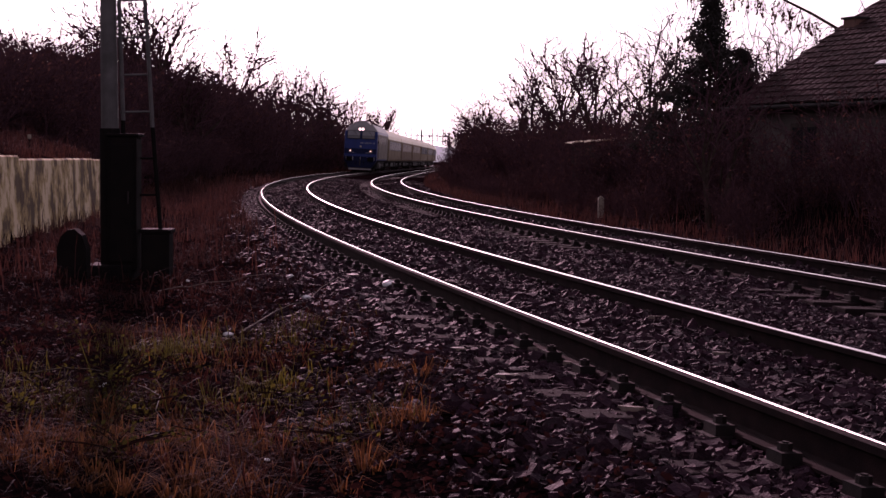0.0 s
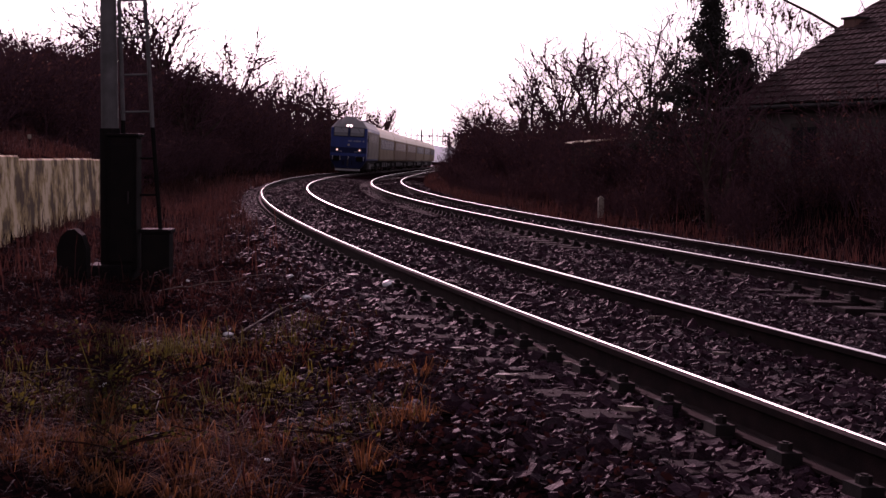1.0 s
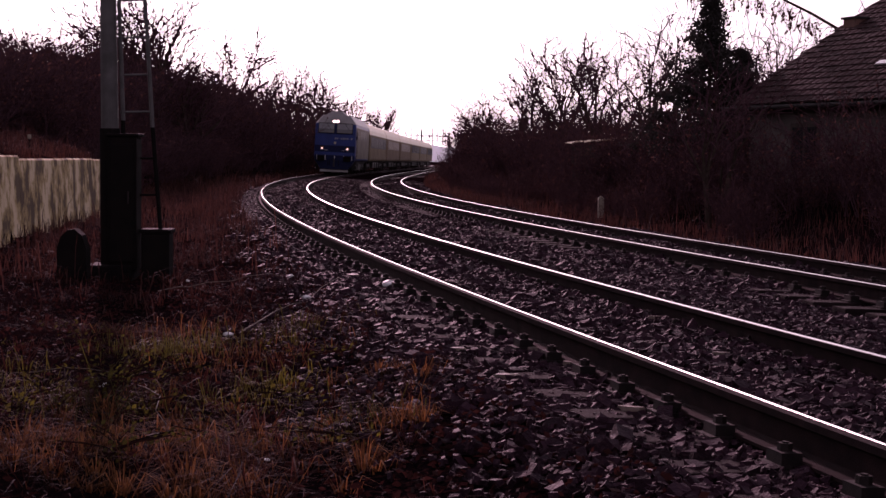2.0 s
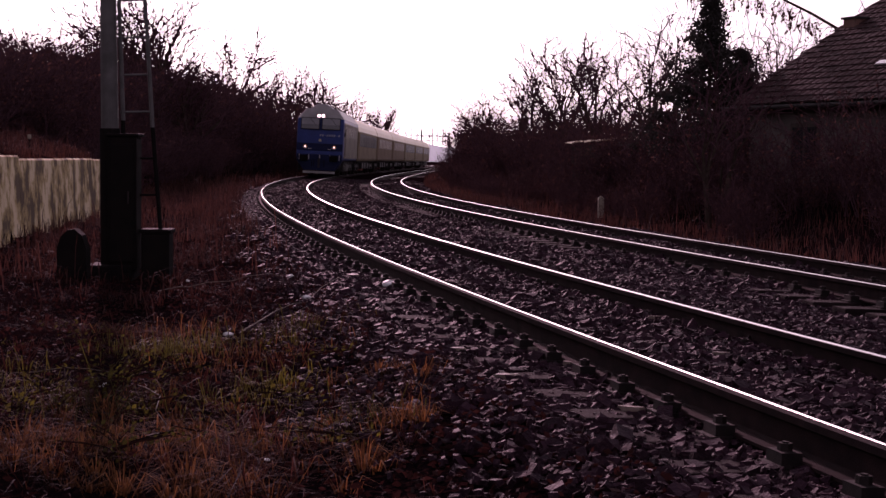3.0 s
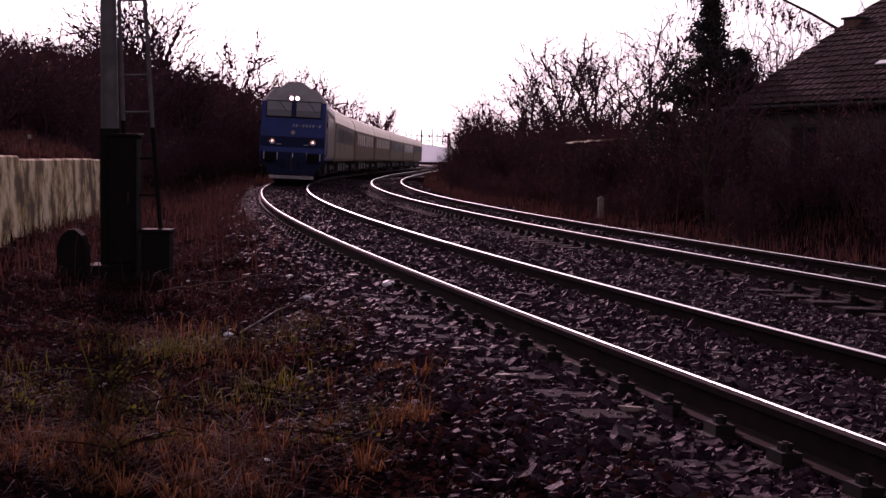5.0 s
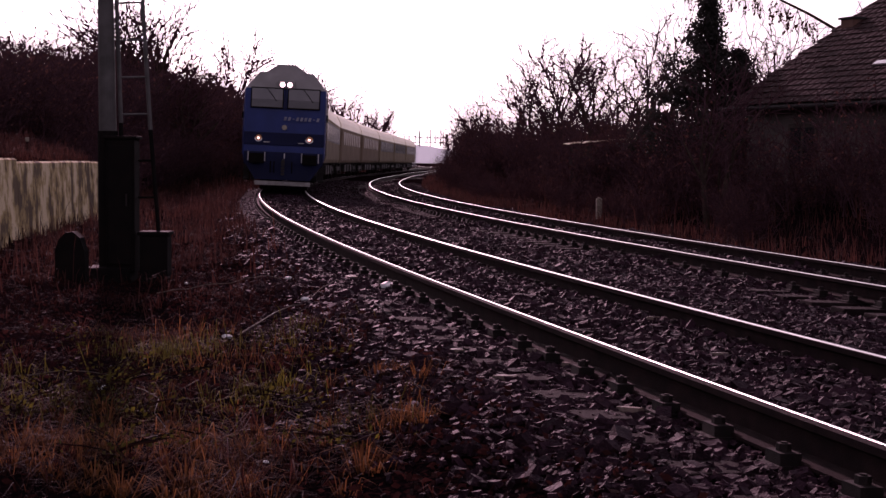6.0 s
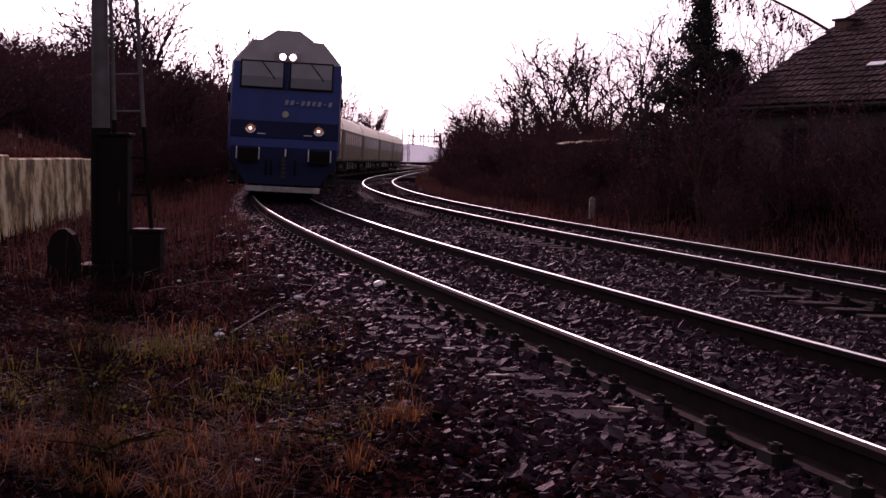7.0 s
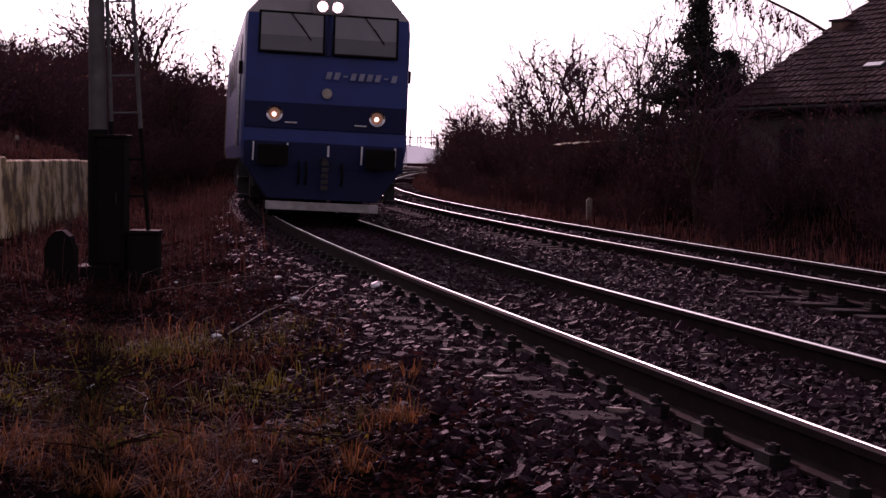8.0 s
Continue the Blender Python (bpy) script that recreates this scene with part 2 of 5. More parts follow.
def wobble(x, y):
    return 0.05 * np.sin(x * 1.3 + 0.7 * y) * np.sin(y * 0.9 - 0.4 * x + 1) + 0.03 * np.sin(3.1 * x - y) * np.sin(2.3 * y + x)


def wall_x(y):
    """Where the retaining wall runs."""
    return -7.0 - (np.asarray(y, float) - 23) * 0.1


def ground_z(x, y):
    s, u = track_coords(x, y)
    z = np.interp(u, U_PROFILE, Z_PROFILE)
    far = np.where(u < 0, np.interp(-u, (5.0, 7.5, 11.0), (1.0, 1.0, 0.0)) * np.clip((s - 100) / 30, 0, 1), 0)
    far = np.maximum(far, np.clip((s - 190) / 120, 0, 1))
    z = z * (1 - far) + far * np.minimum(z, -0.3)
    x, y = np.atleast_1d(np.asarray(x, float)), np.atleast_1d(np.asarray(y, float))
    behind = wall_x(y) - x
    held = 0.88 + 0.26 * np.clip(behind, 0, 14) + 0.1 * np.clip(behind - 14, 0, 60)
    z = np.where((behind > 0.12) & (y < 36.5), held, np.where((behind <= 0.12) & (u < -2.5) & (y < 36.5), np.minimum(z, -0.4), z))
    return z + wobble(np.atleast_1d(x), np.atleast_1d(y)) * np.interp(np.abs(u), (1.4, 3.4), (0.1, 1.0))


def gz(x, y):
    return float(ground_z([x], [y])[0])


def steps(breaks):
    out = [breaks[0][0]]
    for (a, _), (b, st) in zip(breaks, breaks[1:]):
        k = max(1, round(abs(b - a) / st))
        out += list(np.linspace(a, b, k + 1)[1:])
    return np.array(out)


def build_ground():
    xs = steps([(-2500, 0), (-400, 300), (-120, 28), (-40, 4), (-14, 0.8), (10, 0.22), (30, 0.8), (120, 6), (400, 28), (2500, 300)])
    ys = steps([(-300, 0), (-40, 40), (0, 4), (40, 0.25), (110, 0.8), (300, 4), (600, 20), (3500, 300)])
    gx, gy = np.meshgrid(xs, ys)
    z = ground_z(gx.ravel(), gy.ravel())
    verts = np.stack([gx.ravel(), gy.ravel(), z], 1)
    nx, ny = len(xs), len(ys)
    i = (np.arange(ny - 1)[:, None] * nx + np.arange(nx - 1)).ravel()
    faces = np.stack([i, i + 1, i + nx + 1, i + nx], 1)
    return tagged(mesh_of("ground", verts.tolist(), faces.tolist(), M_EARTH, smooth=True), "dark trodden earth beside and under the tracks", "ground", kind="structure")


build_ground()

# ---- tracks ----
RAIL_SECTION = [(-0.036, 0), (-0.036, -0.03), (-0.009, -0.045), (-0.009, -0.13), (-0.07, -0.155), (-0.07, -0.17), (0.07, -0.17), (0.07, -0.155), (0.009, -0.13), (0.009, -0.045), (0.036, -0.03), (0.036, 0)]


def sweep(name, u0, z0, section, s_list, mat, parent, cant):
    sec = np.array(section)
    verts, faces, k = [], [], len(section)
    for s in s_list:
        for du, dz in sec:
            u = u0 + du
            x, y, _ = place(s, u)
            verts.append((float(x), float(y), z0 + dz))
    for j in range(len(s_list) - 1):
        for a in range(k):
            b = (a + 1) % k
            faces.append((j * k + a, j * k + b, (j + 1) * k + b, (j + 1) * k + a))
    return mesh_of(name, verts, faces, mat, parent)


SLEEPER_PITCH = 0.6


def build_track(u_mid, z_mid, cant, label, bright):
    track = tagged(new("railway_track"), label, "railway track", "tracks", "structure")
    s_list = np.concatenate([np.arange(-20, 60, 1.0), np.arange(60, 500, 2.0)])
    for side in (-1, 1):
        z = z_mid - side * cant * GAUGE
        rail = sweep("rail", u_mid + side * GAUGE, z - 0.004, RAIL_SECTION, s_list, M_RAIL, track, cant)
        tagged(rail, "rust-brown steel rail")
        w, mid = bright[0 if side < 0 else 1]
        sweep("running_surface", u_mid + side * GAUGE + mid, z, [(-w, -0.008), (w, -0.008), (w, -0.0035), (w * 0.6, -0.0008), (0.0, 0.0), (-w * 0.6, -0.0008), (-w, -0.0035)], s_list, M_SHINE, rail, cant)
    bm = bmesh.new()
    box(bm, -1.3, 1.3, -0.125, 0.125, -0.14, 0.0, 0.012)
    first = part("sleeper", bm, M_TIE, track)
    bm = bmesh.new()
    for side in (-1, 1):
        box(bm, side * GAUGE - 0.18, side * GAUGE + 0.18, -0.08, 0.08, 0.0, 0.014)
        for d in (-0.105, 0.105):
            # ribbed clamp over the rail foot, its bolt and nut
            box(bm, side * GAUGE + d - 0.045, side * GAUGE + d + 0.045, -0.065, 0.065, 0.014, 0.062)
            rod(bm, (side * GAUGE + d, 0.0, 0.06), (side * GAUGE + d, 0.0, 0.098), 0.014, seg=6)
            rod(bm, (side * GAUGE + d, 0.0, 0.06), (side * GAUGE + d, 0.0, 0.092), 0.03, seg=6)
    plate = part("fastening", bm, M_IRON, first)
    rng = random.Random(3)
    tie_me, plate_me = first.data, plate.data
    verts, faces = [], []
    base = np.array([v.co for v in tie_me.vertices])
    base_f = [tuple(p.vertices) for p in tie_me.polygons]
    for i in range(520):
        s = -8 + i * SLEEPER_PITCH
        x, y, h = place(s, u_mid)
        m = Matrix.Translation((float(x), float(y), z_mid - 0.19)) @ Matrix.Rotation(-float(h) + rng.uniform(-0.01, 0.01), 4, "Z") @ Matrix.Rotation(cant, 4, "Y")
        if i == 0:
            first.matrix_basis = m
        elif i < 130:
            o = new("sleeper", tie_me)
            o.parent, o.matrix_basis = track, m
            f = new("fastening", plate_me)
            f.parent = o
        else:
            k = len(verts)
            verts += [tuple(m @ Vector(v)) for v in base]
            faces += [tuple(a + k for a in f) for f in base_f]
    tagged(mesh_of("far_sleepers", verts, faces, M_TIE, track), "distant run of dark sleepers", kind="stuff")
    return track


build_track(0.0, 0.0, CANT, "curved railway track with shiny rails on dark sleepers", ((0.007, 0.02), (0.02, 0.003)))
build_track(TRACK_GAP, -0.086, CANT, "second curved railway track with shiny rails beside the first", ((0.02, 0.0), (0.02, 0.0)))


# ---- ballast, grass and litter (stuff) ----
def scatter_blocks(name, s, u, size, flat, mat, label, seed, lift=0.0):
    rng = np.random.default_rng(seed)
    n = len(s)
    x, y, _ = place(s, u)
    z = ground_z(x, y) + lift
    cube = np.array([(-1, -1, -1), (1, -1, -1), (1, 1, -1), (-1, 1, -1), (-1, -1, 1), (1, -1, 1), (1, 1, 1), (-1, 1, 1)], float)
    v = cube[None] * rng.uniform(0.45, 1.0, (n, 8, 3)) * (size[:, None, None] / 2) * np.stack([rng.uniform(0.8, 1.5, n), rng.uniform(0.6, 1.0, n), rng.uniform(0.5, 1.0, n) * flat], 1)[:, None]
    a, b, c = rng.uniform(0, 6.28, n), rng.normal(0, 0.35, n), rng.normal(0, 0.35, n)
    ca, sa, cb, sb, cc, sc = np.cos(a), np.sin(a), np.cos(b), np.sin(b), np.cos(c), np.sin(c)
    vx, vy, vz = v[..., 0], v[..., 1], v[..., 2]
    vy, vz = vy * cb[:, None] - vz * sb[:, None], vy * sb[:, None] + vz * cb[:, None]
    vx, vz = vx * cc[:, None] + vz * sc[:, None], -vx * sc[:, None] + vz * cc[:, None]
    vx, vy = vx * ca[:, None] - vy * sa[:, None], vx * sa[:, None] + vy * ca[:, None]
    verts = np.stack([vx + x[:, None], vy + y[:, None], vz + z[:, None] + 0.2 * size[:, None] * flat], 2).reshape(-1, 3)
    q = np.array([(0, 3, 2, 1), (4, 5, 6, 7), (0, 1, 5, 4), (1, 2, 6, 5), (2, 3, 7, 6), (3, 0, 4, 7)])
    faces = (np.arange(n)[:, None, None] * 8 + q[None]).reshape(-1, 4)
    return tagged(mesh_of(name, verts.tolist(), faces.tolist(), mat), label, name.split("_")[-1], kind="stuff")


def build_ballast():
    rng = np.random.default_rng(5)
    s, u, size = [], [], []
    for s0, s1, per, sz in ((-16, 1, 90, 0.06), (1, 14, 760, 0.04), (14, 26, 480, 0.047), (26, 45, 150, 0.04), (45, 90, 36, 0.05)):
        for u0, u1, w in ((-1.8, 6.4, 1.0), (-2.6, -1.8, 0.35)):
            n = int((s1 - s0) * (u1 - u0) * per * w)
            s.append(rng.uniform(s0, s1, n))
            u.append(rng.uniform(u0, u1, n))
            size.append(sz * rng.lognormal(0, 0.33, n))
    s, u, size = np.concatenate(s), np.concatenate(u), np.concatenate(size)
    x, y, _ = place(s, u)
    near = ((x < 0.33 * y + 0.4) & (y > 5.0)) | (rng.random(len(x)) < 0.12)
    near &= u > -2.5 + np.clip((s - 8) * 0.06, 0, 0.72) + np.abs(rng.normal(0, 0.35, len(u))) + 0.25 * np.sin(s * 1.7)
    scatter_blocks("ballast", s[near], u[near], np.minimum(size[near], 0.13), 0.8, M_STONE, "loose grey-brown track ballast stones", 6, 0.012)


build_ballast()


def blades(name, x, y, height, lean, width, mat, label, seed, kink=0.5, facing=None):
    rng = np.random.default_rng(seed)
    n = len(x)
    z = ground_z(x, y) - 0.01
    a = rng.uniform(0, 6.283, n) if facing is None else facing
    side = np.stack([np.cos(a + 1.57), np.sin(a + 1.57), np.zeros(n)], 1) * (width / 2)[:, None]
    out = np.stack([np.cos(a), np.sin(a), np.zeros(n)], 1) * (height * lean)[:, None]
    up = np.stack([np.zeros(n), np.zeros(n), height], 1)
    p = np.stack([x, y, z], 1)
    mid = p + up * 0.6 + out * 0.35
    tip = p + up * (1 - kink * np.clip(lean, 0, 1))[:, None] + out
    verts = np.stack([p - side, p + side, mid + side * 0.8, mid - side * 0.8, tip], 1).reshape(-1, 3)
    i = np.arange(n) * 5
    quads = np.stack([i, i + 1, i + 2, i + 3], 1).tolist()
    tris = np.stack([i + 3, i + 2, i + 4], 1).tolist()
    return tagged(mesh_of(name, verts.tolist(), quads + tris, mat), label, "grass", kind="stuff")


def verge(rng, n, s0, s1, u0, u1, ps=1.5, pu=1.0):
    s, u = s0 + (s1 - s0) * rng.random(n) ** ps, u0 + (u1 - u0) * rng.random(n) ** pu
    x, y, _ = place(s, u)
    return x, y


def clumps(x, y, rng):
    return np.sin(x * 2.1 + 1.3 * np.sin(y * 1.1)) * np.sin(y * 1.7 + np.sin(x * 1.9)) + rng.normal(0, 0.45, len(x))


def build_grass():
    rng = np.random.default_rng(8)
    cx, cy = verge(rng, 5200, 2, 32, -1.6, -7.5)
    keep = clumps(cx, cy, rng) > 0.15
    cx, cy = cx[keep], cy[keep]
    per = rng.integers(3, 18, len(cx))
    tall = rng.lognormal(-2.05, 0.5, len(cx))
    cx, cy, tall = np.repeat(cx, per), np.repeat(cy, per), np.repeat(tall, per)
    k = len(cx)
    a, d = rng.uniform(0, 6.283, k), np.abs(rng.normal(0, 0.035, k))
    blades("dry_grass", cx + np.cos(a) * d, cy + np.sin(a) * d, np.clip(tall, 0.04, 0.32) * rng.uniform(0.5, 1.15, k), rng.uniform(0.3, 2.4, k), rng.uniform(0.003, 0.008, k), M_STRAW, "tangled dry brown grass and dead weeds", 9, 0.55, a + rng.normal(0, 0.5, k))
    # tall dead weeds further on, and along the far bank
    x, y = verge(rng, 30000, 12, 75, -1.3, -6.6, 0.9)
    keep = (clumps(x * 0.6, y * 0.6, rng) > -0.15) & (rng.random(len(y)) < np.interp(y, (13, 26), (0.05, 1.0)))
    x, y = x[keep], y[keep]
    x2, y2 = verge(rng, 26000, 8, 110, 6.2, 11.5, 1.0)
    x, y = np.concatenate([x, x2]), np.concatenate([y, y2])
    k = len(x)
    blades("dead_weeds", x, y, rng.lognormal(-1.35, 0.4, k), rng.uniform(0.1, 0.8, k), rng.uniform(0.008, 0.02, k), M_WEED, "dead red-brown weeds beside the tracks", 19)
    x, y = verge(rng, 9000, 60, 175, -1.9, -10.0, 1.0)
    x2, y2 = verge(rng, 7000, 90, 190, 6.2, 11.0, 1.0)
    x, y = np.concatenate([x, x2]), np.concatenate([y, y2])
    k = len(x)
    blades("far_weeds", x, y, rng.lognormal(-0.9, 0.4, k), rng.uniform(0.1, 0.8, k), rng.uniform(0.03, 0.06, k), M_WEED, "distant dead weeds beside the tracks", 23)
    # slope behind the wall
    n = 9000
    y = rng.uniform(14, 37, n)
    x = wall_x(y) - 0.4 - 6 * rng.random(n)
    blades("slope_grass", x, y, rng.lognormal(-1.7, 0.4, n), rng.uniform(0.3, 1.6, n), rng.uniform(0.008, 0.02, n), M_WEED, "withered grass on the slope above the wall", 20)
    # green tufts
    for cx, cy, sx, sy, n in ((-1.95, 10.6, 0.24, 0.4, 520), (-1.1, 8.6, 0.2, 0.3, 300), (-2.0, 8.2, 0.25, 0.3, 350), (-2.9, 9.0, 0.2, 0.3, 250), (-1.2, 10.9, 0.25, 0.4, 260), (-0.5, 7.4, 0.2, 0.2, 160)):
        blades("green_tuft", rng.normal(cx, sx, n), rng.normal(cy, sy, n), rng.lognormal(-2.1, 0.4, n), rng.uniform(0.3, 1.4, n), rng.uniform(0.004, 0.008, n), M_GREEN, "tuft of yellow-green winter grass", 10)
    # fallen leaves and scraps
    n = 30000
    x, y = verge(rng, n, 2, 26, -1.4, -7.0, 1.4, 1.1)
    z = ground_z(x, y) + rng.uniform(0.0, 0.05, n)
    a = rng.normal(0, 1, (n, 3)) * (1, 1, 0.5)
    a /= np.linalg.norm(a, axis=1)[:, None]
    b = np.cross(a, rng.normal(0, 1, (n, 3)))
    b /= np.linalg.norm(b, axis=1)[:, None]
    ln = rng.uniform(0.012, 0.032, n)[:, None]
    p = np.stack([x, y, z], 1)
    verts = np.stack([p - a * ln, p + b * ln * 0.5, p + a * ln, p - b * ln * 0.5], 1).reshape(-1, 3)
    faces = (np.arange(n)[:, None] * 4 + np.arange(4)).tolist()
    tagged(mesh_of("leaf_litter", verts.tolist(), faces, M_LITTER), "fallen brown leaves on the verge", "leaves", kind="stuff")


build_grass()


# ---- the train ----
LOCO_LENGTH, COACH_LENGTH, COACH_PITCH = 14.4, 20.9, 21.5


def front_s(t):
    """Distance along the track of the locomotive's front."""
    return 122.3 - 12.0 * t - 0.05 * t * t


def vehicle_pose(s, over, base):
    ax, ay, _ = place(s + over, 0.0)
    bx, by, _ = place(s + over + base, 0.0)
    fwd = Vector((ax - bx, ay - by, 0)).normalized()
    right = Vector((fwd.y, -fwd.x, 0)) * math.cos(CANT) + Vector((0, 0, math.sin(CANT)))
    up = right.cross(fwd)
    p = Vector((ax, ay, 0)) + fwd * over
    m = Matrix((right, fwd, up)).transposed().to_4x4()
    m.translation = p
    return m


def mirrored(half):
    """A closed section from its half outline, bottom to top: list of (x, z)."""
    return [(x, z) for x, z in half] + [(-x, z) for x, z in half[::-1]]


def shell(half, ys, rake=lambda z: 0.0, scales=None):
    """A tube along y with the mirrored section; the first rings lean back by rake(z)."""
    bm = bmesh.new()
    sec = mirrored(half)
    scales = scales or [1.0] * len(ys)
    loft(bm, [[(x * k, y - (rake(z) if j < len(ys) - 1 else 0), z) for x, z in sec] for j, (y, k) in enumerate(zip(ys, scales))])
    return bm


def wheelset(parent, y, r, mat=None):
    bm = bmesh.new()
    for sd in (-1, 1):
        x = sd * GAUGE
        bmesh.ops.create_cone(bm, cap_ends=True, segments=28, radius1=r, radius2=r, depth=0.13, matrix=Matrix.Translation((x, 0, 0)) @ Matrix.Rotation(radians(90), 4, "Y"))
        bmesh.ops.create_cone(bm, cap_ends=True, segments=28, radius1=r + 0.028, radius2=r + 0.028, depth=0.03, matrix=Matrix.Translation((x - sd * 0.08, 0, 0)) @ Matrix.Rotation(radians(90), 4, "Y"))
        for k in range(4):
            box(bm, x + sd * 0.06, x + sd * 0.09, -0.05, 0.05, 0.12, r * 0.8, m=Matrix.Rotation(k * 1.5708, 4, "X"))
    rod(bm, (-GAUGE, 0, 0), (GAUGE, 0, 0), 0.08, seg=10)
    ob = part("wheelset", bm, M_RAIL, parent)
    ob.matrix_basis = Matrix.Translation((0, y, r))
    return ob


WHEELS = []


def bogie(parent, y_mid, axles, r, side_x):
    bm = bmesh.new()
    y0, y1 = y_mid + axles[0] - 0.5, y_mid + axles[-1] + 0.5
    for sd in (-1, 1):
        x = sd * side_x
        box(bm, x - 0.06, x + 0.06, y0, y1, 0.5, 0.72, 0.03)
        for a in axles:
            box(bm, x - 0.1, x + 0.1, y_mid + a - 0.18, y_mid + a + 0.18, 0.3, 0.66, 0.03)
            for d in (-0.3, 0.3):
                rod(bm, (x, y_mid + a + d, 0.55), (x, y_mid + a + d, 0.9), 0.08, seg=8)
    box(bm, -side_x, side_x, y_mid - 0.25, y_mid + 0.25, 0.45, 0.8, 0.03)
    ob = part("bogie", bm, M_UNDER, parent)
    for a in axles:
        WHEELS.append((wheelset(ob, y_mid + a, r), y_mid + a, r))
    return ob


def disc(bm, x, y, z, r, depth, seg=24, m=None):
    t = Matrix.Translation((x, y, z)) @ Matrix.Rotation(radians(90), 4, "X")
    bmesh.ops.create_cone(bm, cap_ends=True, segments=seg, radius1=r, radius2=r, depth=depth, matrix=t)
    return bm


def ring(bm, x, y, z, r0, r1, depth, seg=28):
    a = [[(x + r * math.cos(k * 2 * math.pi / seg), y + d, z + r * math.sin(k * 2 * math.pi / seg)) for k in range(seg)] for r, d in ((r0, 0), (r0, depth), (r1, depth * 0.6), (r1, 0))]
    loft(bm, a, cap=False)
    return bm


def rake(z):
    return 0.0 if z < 2.6 else (z - 2.6) * 0.2 if z < 3.5 else 0.18 + (z - 3.5) * 0.9


def roof_rake(z):
    return 0.18 + (z - 3.42) * 0.55


def build_locomotive():
    loco = tagged(new("locomotive"), "dark blue diesel locomotive with grey roof and lit headlights", "locomotive")
    L = LOCO_LENGTH
    ys, sc = [0.0, -0.12, -0.4, -(L - 0.4), -L], [0.965, 0.99, 1.0, 1.0, 0.965]
    body = part("body", shell([(1.36, 1.0), (1.40, 1.25), (1.40, 3.2), (1.385, 3.42)], ys, rake, sc), M_BLUE, loco)
    part("roof", shell([(1.385, 3.424), (1.37, 3.46), (0.93, 4.0), (0.6, 4.02)], ys, roof_rake, sc), M_LOCOGREY, loco, "light grey bevelled cab roof")
    part("roof_hump", shell([(0.66, 4.01), (0.62, 4.07), (0.3, 4.29)], [-0.5, -0.58, -2.2, -2.3], lambda z: (z - 4.0) * 0.6, [0.96, 1, 1, 0.96]), M_LOCOGREY, loco)
    for k in range(5):
        part("roof_hatch", box(bmesh.new(), -0.75, 0.75, -4.6 - k * 2.0, -3.2 - k * 2.0, 4.01, 4.1 + 0.05 * (k % 2), 0.04), M_UNDER, loco, "grimy roof hatch")
    apron = part("apron", shell([(0.93, 0.36), (1.02, 0.48), (1.33, 0.93), (1.36, 0.996)], [0.02, -0.1, -1.0], scales=[0.985, 1, 1]), M_NAVY, loco, "dark blue tapered front apron")
    part("plough_edge", box(bmesh.new(), -0.94, 0.94, -0.1, 0.06, 0.17, 0.31, 0.015), M_PLOUGH, apron, "white painted lower edge")
    part("underframe", box(bmesh.new(), -1.1, 1.1, -(L - 0.2), -1.1, 0.75, 1.0, 0.03), M_UNDER, loco)
    part("fuel_tank", box(bmesh.new(), -1.2, 1.2, -8.6, -5.8, 0.3, 0.76, 0.08), M_UNDER, loco)
    part("dark_band", box(bmesh.new(), -1.352, 1.352, -0.04, 0.006, 1.52, 1.95, 0.01), M_NAVY, loco, "darker blue band across the front")
    part("buffer_beam", box(bmesh.new(), -1.33, 1.33, -0.06, 0.022, 0.86, 1.3, 0.02), M_NAVY, loco)
    # windscreens
    tilt = Matrix.Translation((0, -0.035, 2.8)) @ Matrix.Rotation(math.atan(0.2), 4, "X")
    for sd in (-1, 1):
        x0, x1 = (0.1, 1.13) if sd > 0 else (-1.13, -0.1)
        bm = bmesh.new()
        box(bm, x0 - 0.035, x1 + 0.035, -0.02, 0.022, -0.04, 0.0, 0.008, tilt)
        box(bm, x0 - 0.035, x1 + 0.035, -0.02, 0.022, 0.64, 0.675, 0.008, tilt)
        box(bm, x0 - 0.035, x0, -0.02, 0.022, 0.0, 0.64, 0.008, tilt)
        box(bm, x1, x1 + 0.035, -0.02, 0.022, 0.0, 0.64, 0.008, tilt)
        scr = part("windscreen", bm, M_BLACK, loco, "black rubber windscreen surround")
        # upper pane in a paler grey, lower pane in a darker one
        part("pane", box(bmesh.new(), x0, x1, -0.02, 0.008, 0.26, 0.64, 0, tilt), M_CABGLASS, scr, "pale glossy upper windscreen pane")
        part("lower_pane", box(bmesh.new(), x0, x1, -0.02, 0.007, 0.0, 0.258, 0, tilt), M_CABDARK, scr, "darker lower part of the windscreen")
        bm = bmesh.new()
        rod(bm, tilt @ Vector((x0 + 0.55, 0.04, 0.66)), tilt @ Vector((x0 + 0.3, 0.03, 0.34)), 0.009, seg=6)
        rod(bm, tilt @ Vector((x0 + 0.38, 0.03, 0.46)), tilt @ Vector((x0 + 0.2, 0.025, 0.2)), 0.01, seg=6)
        part("wiper", bm, M_BLACK, scr)
    part("centre_pillar", box(bmesh.new(), -0.035, 0.035, -0.02, 0.02, -0.05, 0.68, 0.006, tilt), M_NAVY, loco)
    # lamps
    bm = bmesh.new()
    box(bm, -0.3, 0.3, -0.32, -0.1, 3.44, 3.72, 0.05)
    housing = part("lamp_housing", bm, M_LOCOGREY, loco)
    for sd in (-1, 1):
        part("top_headlight", disc(bmesh.new(), sd * 0.125, -0.095, 3.575, 0.078, 0.03), M_LAMP, housing, "bright lit twin headlight")
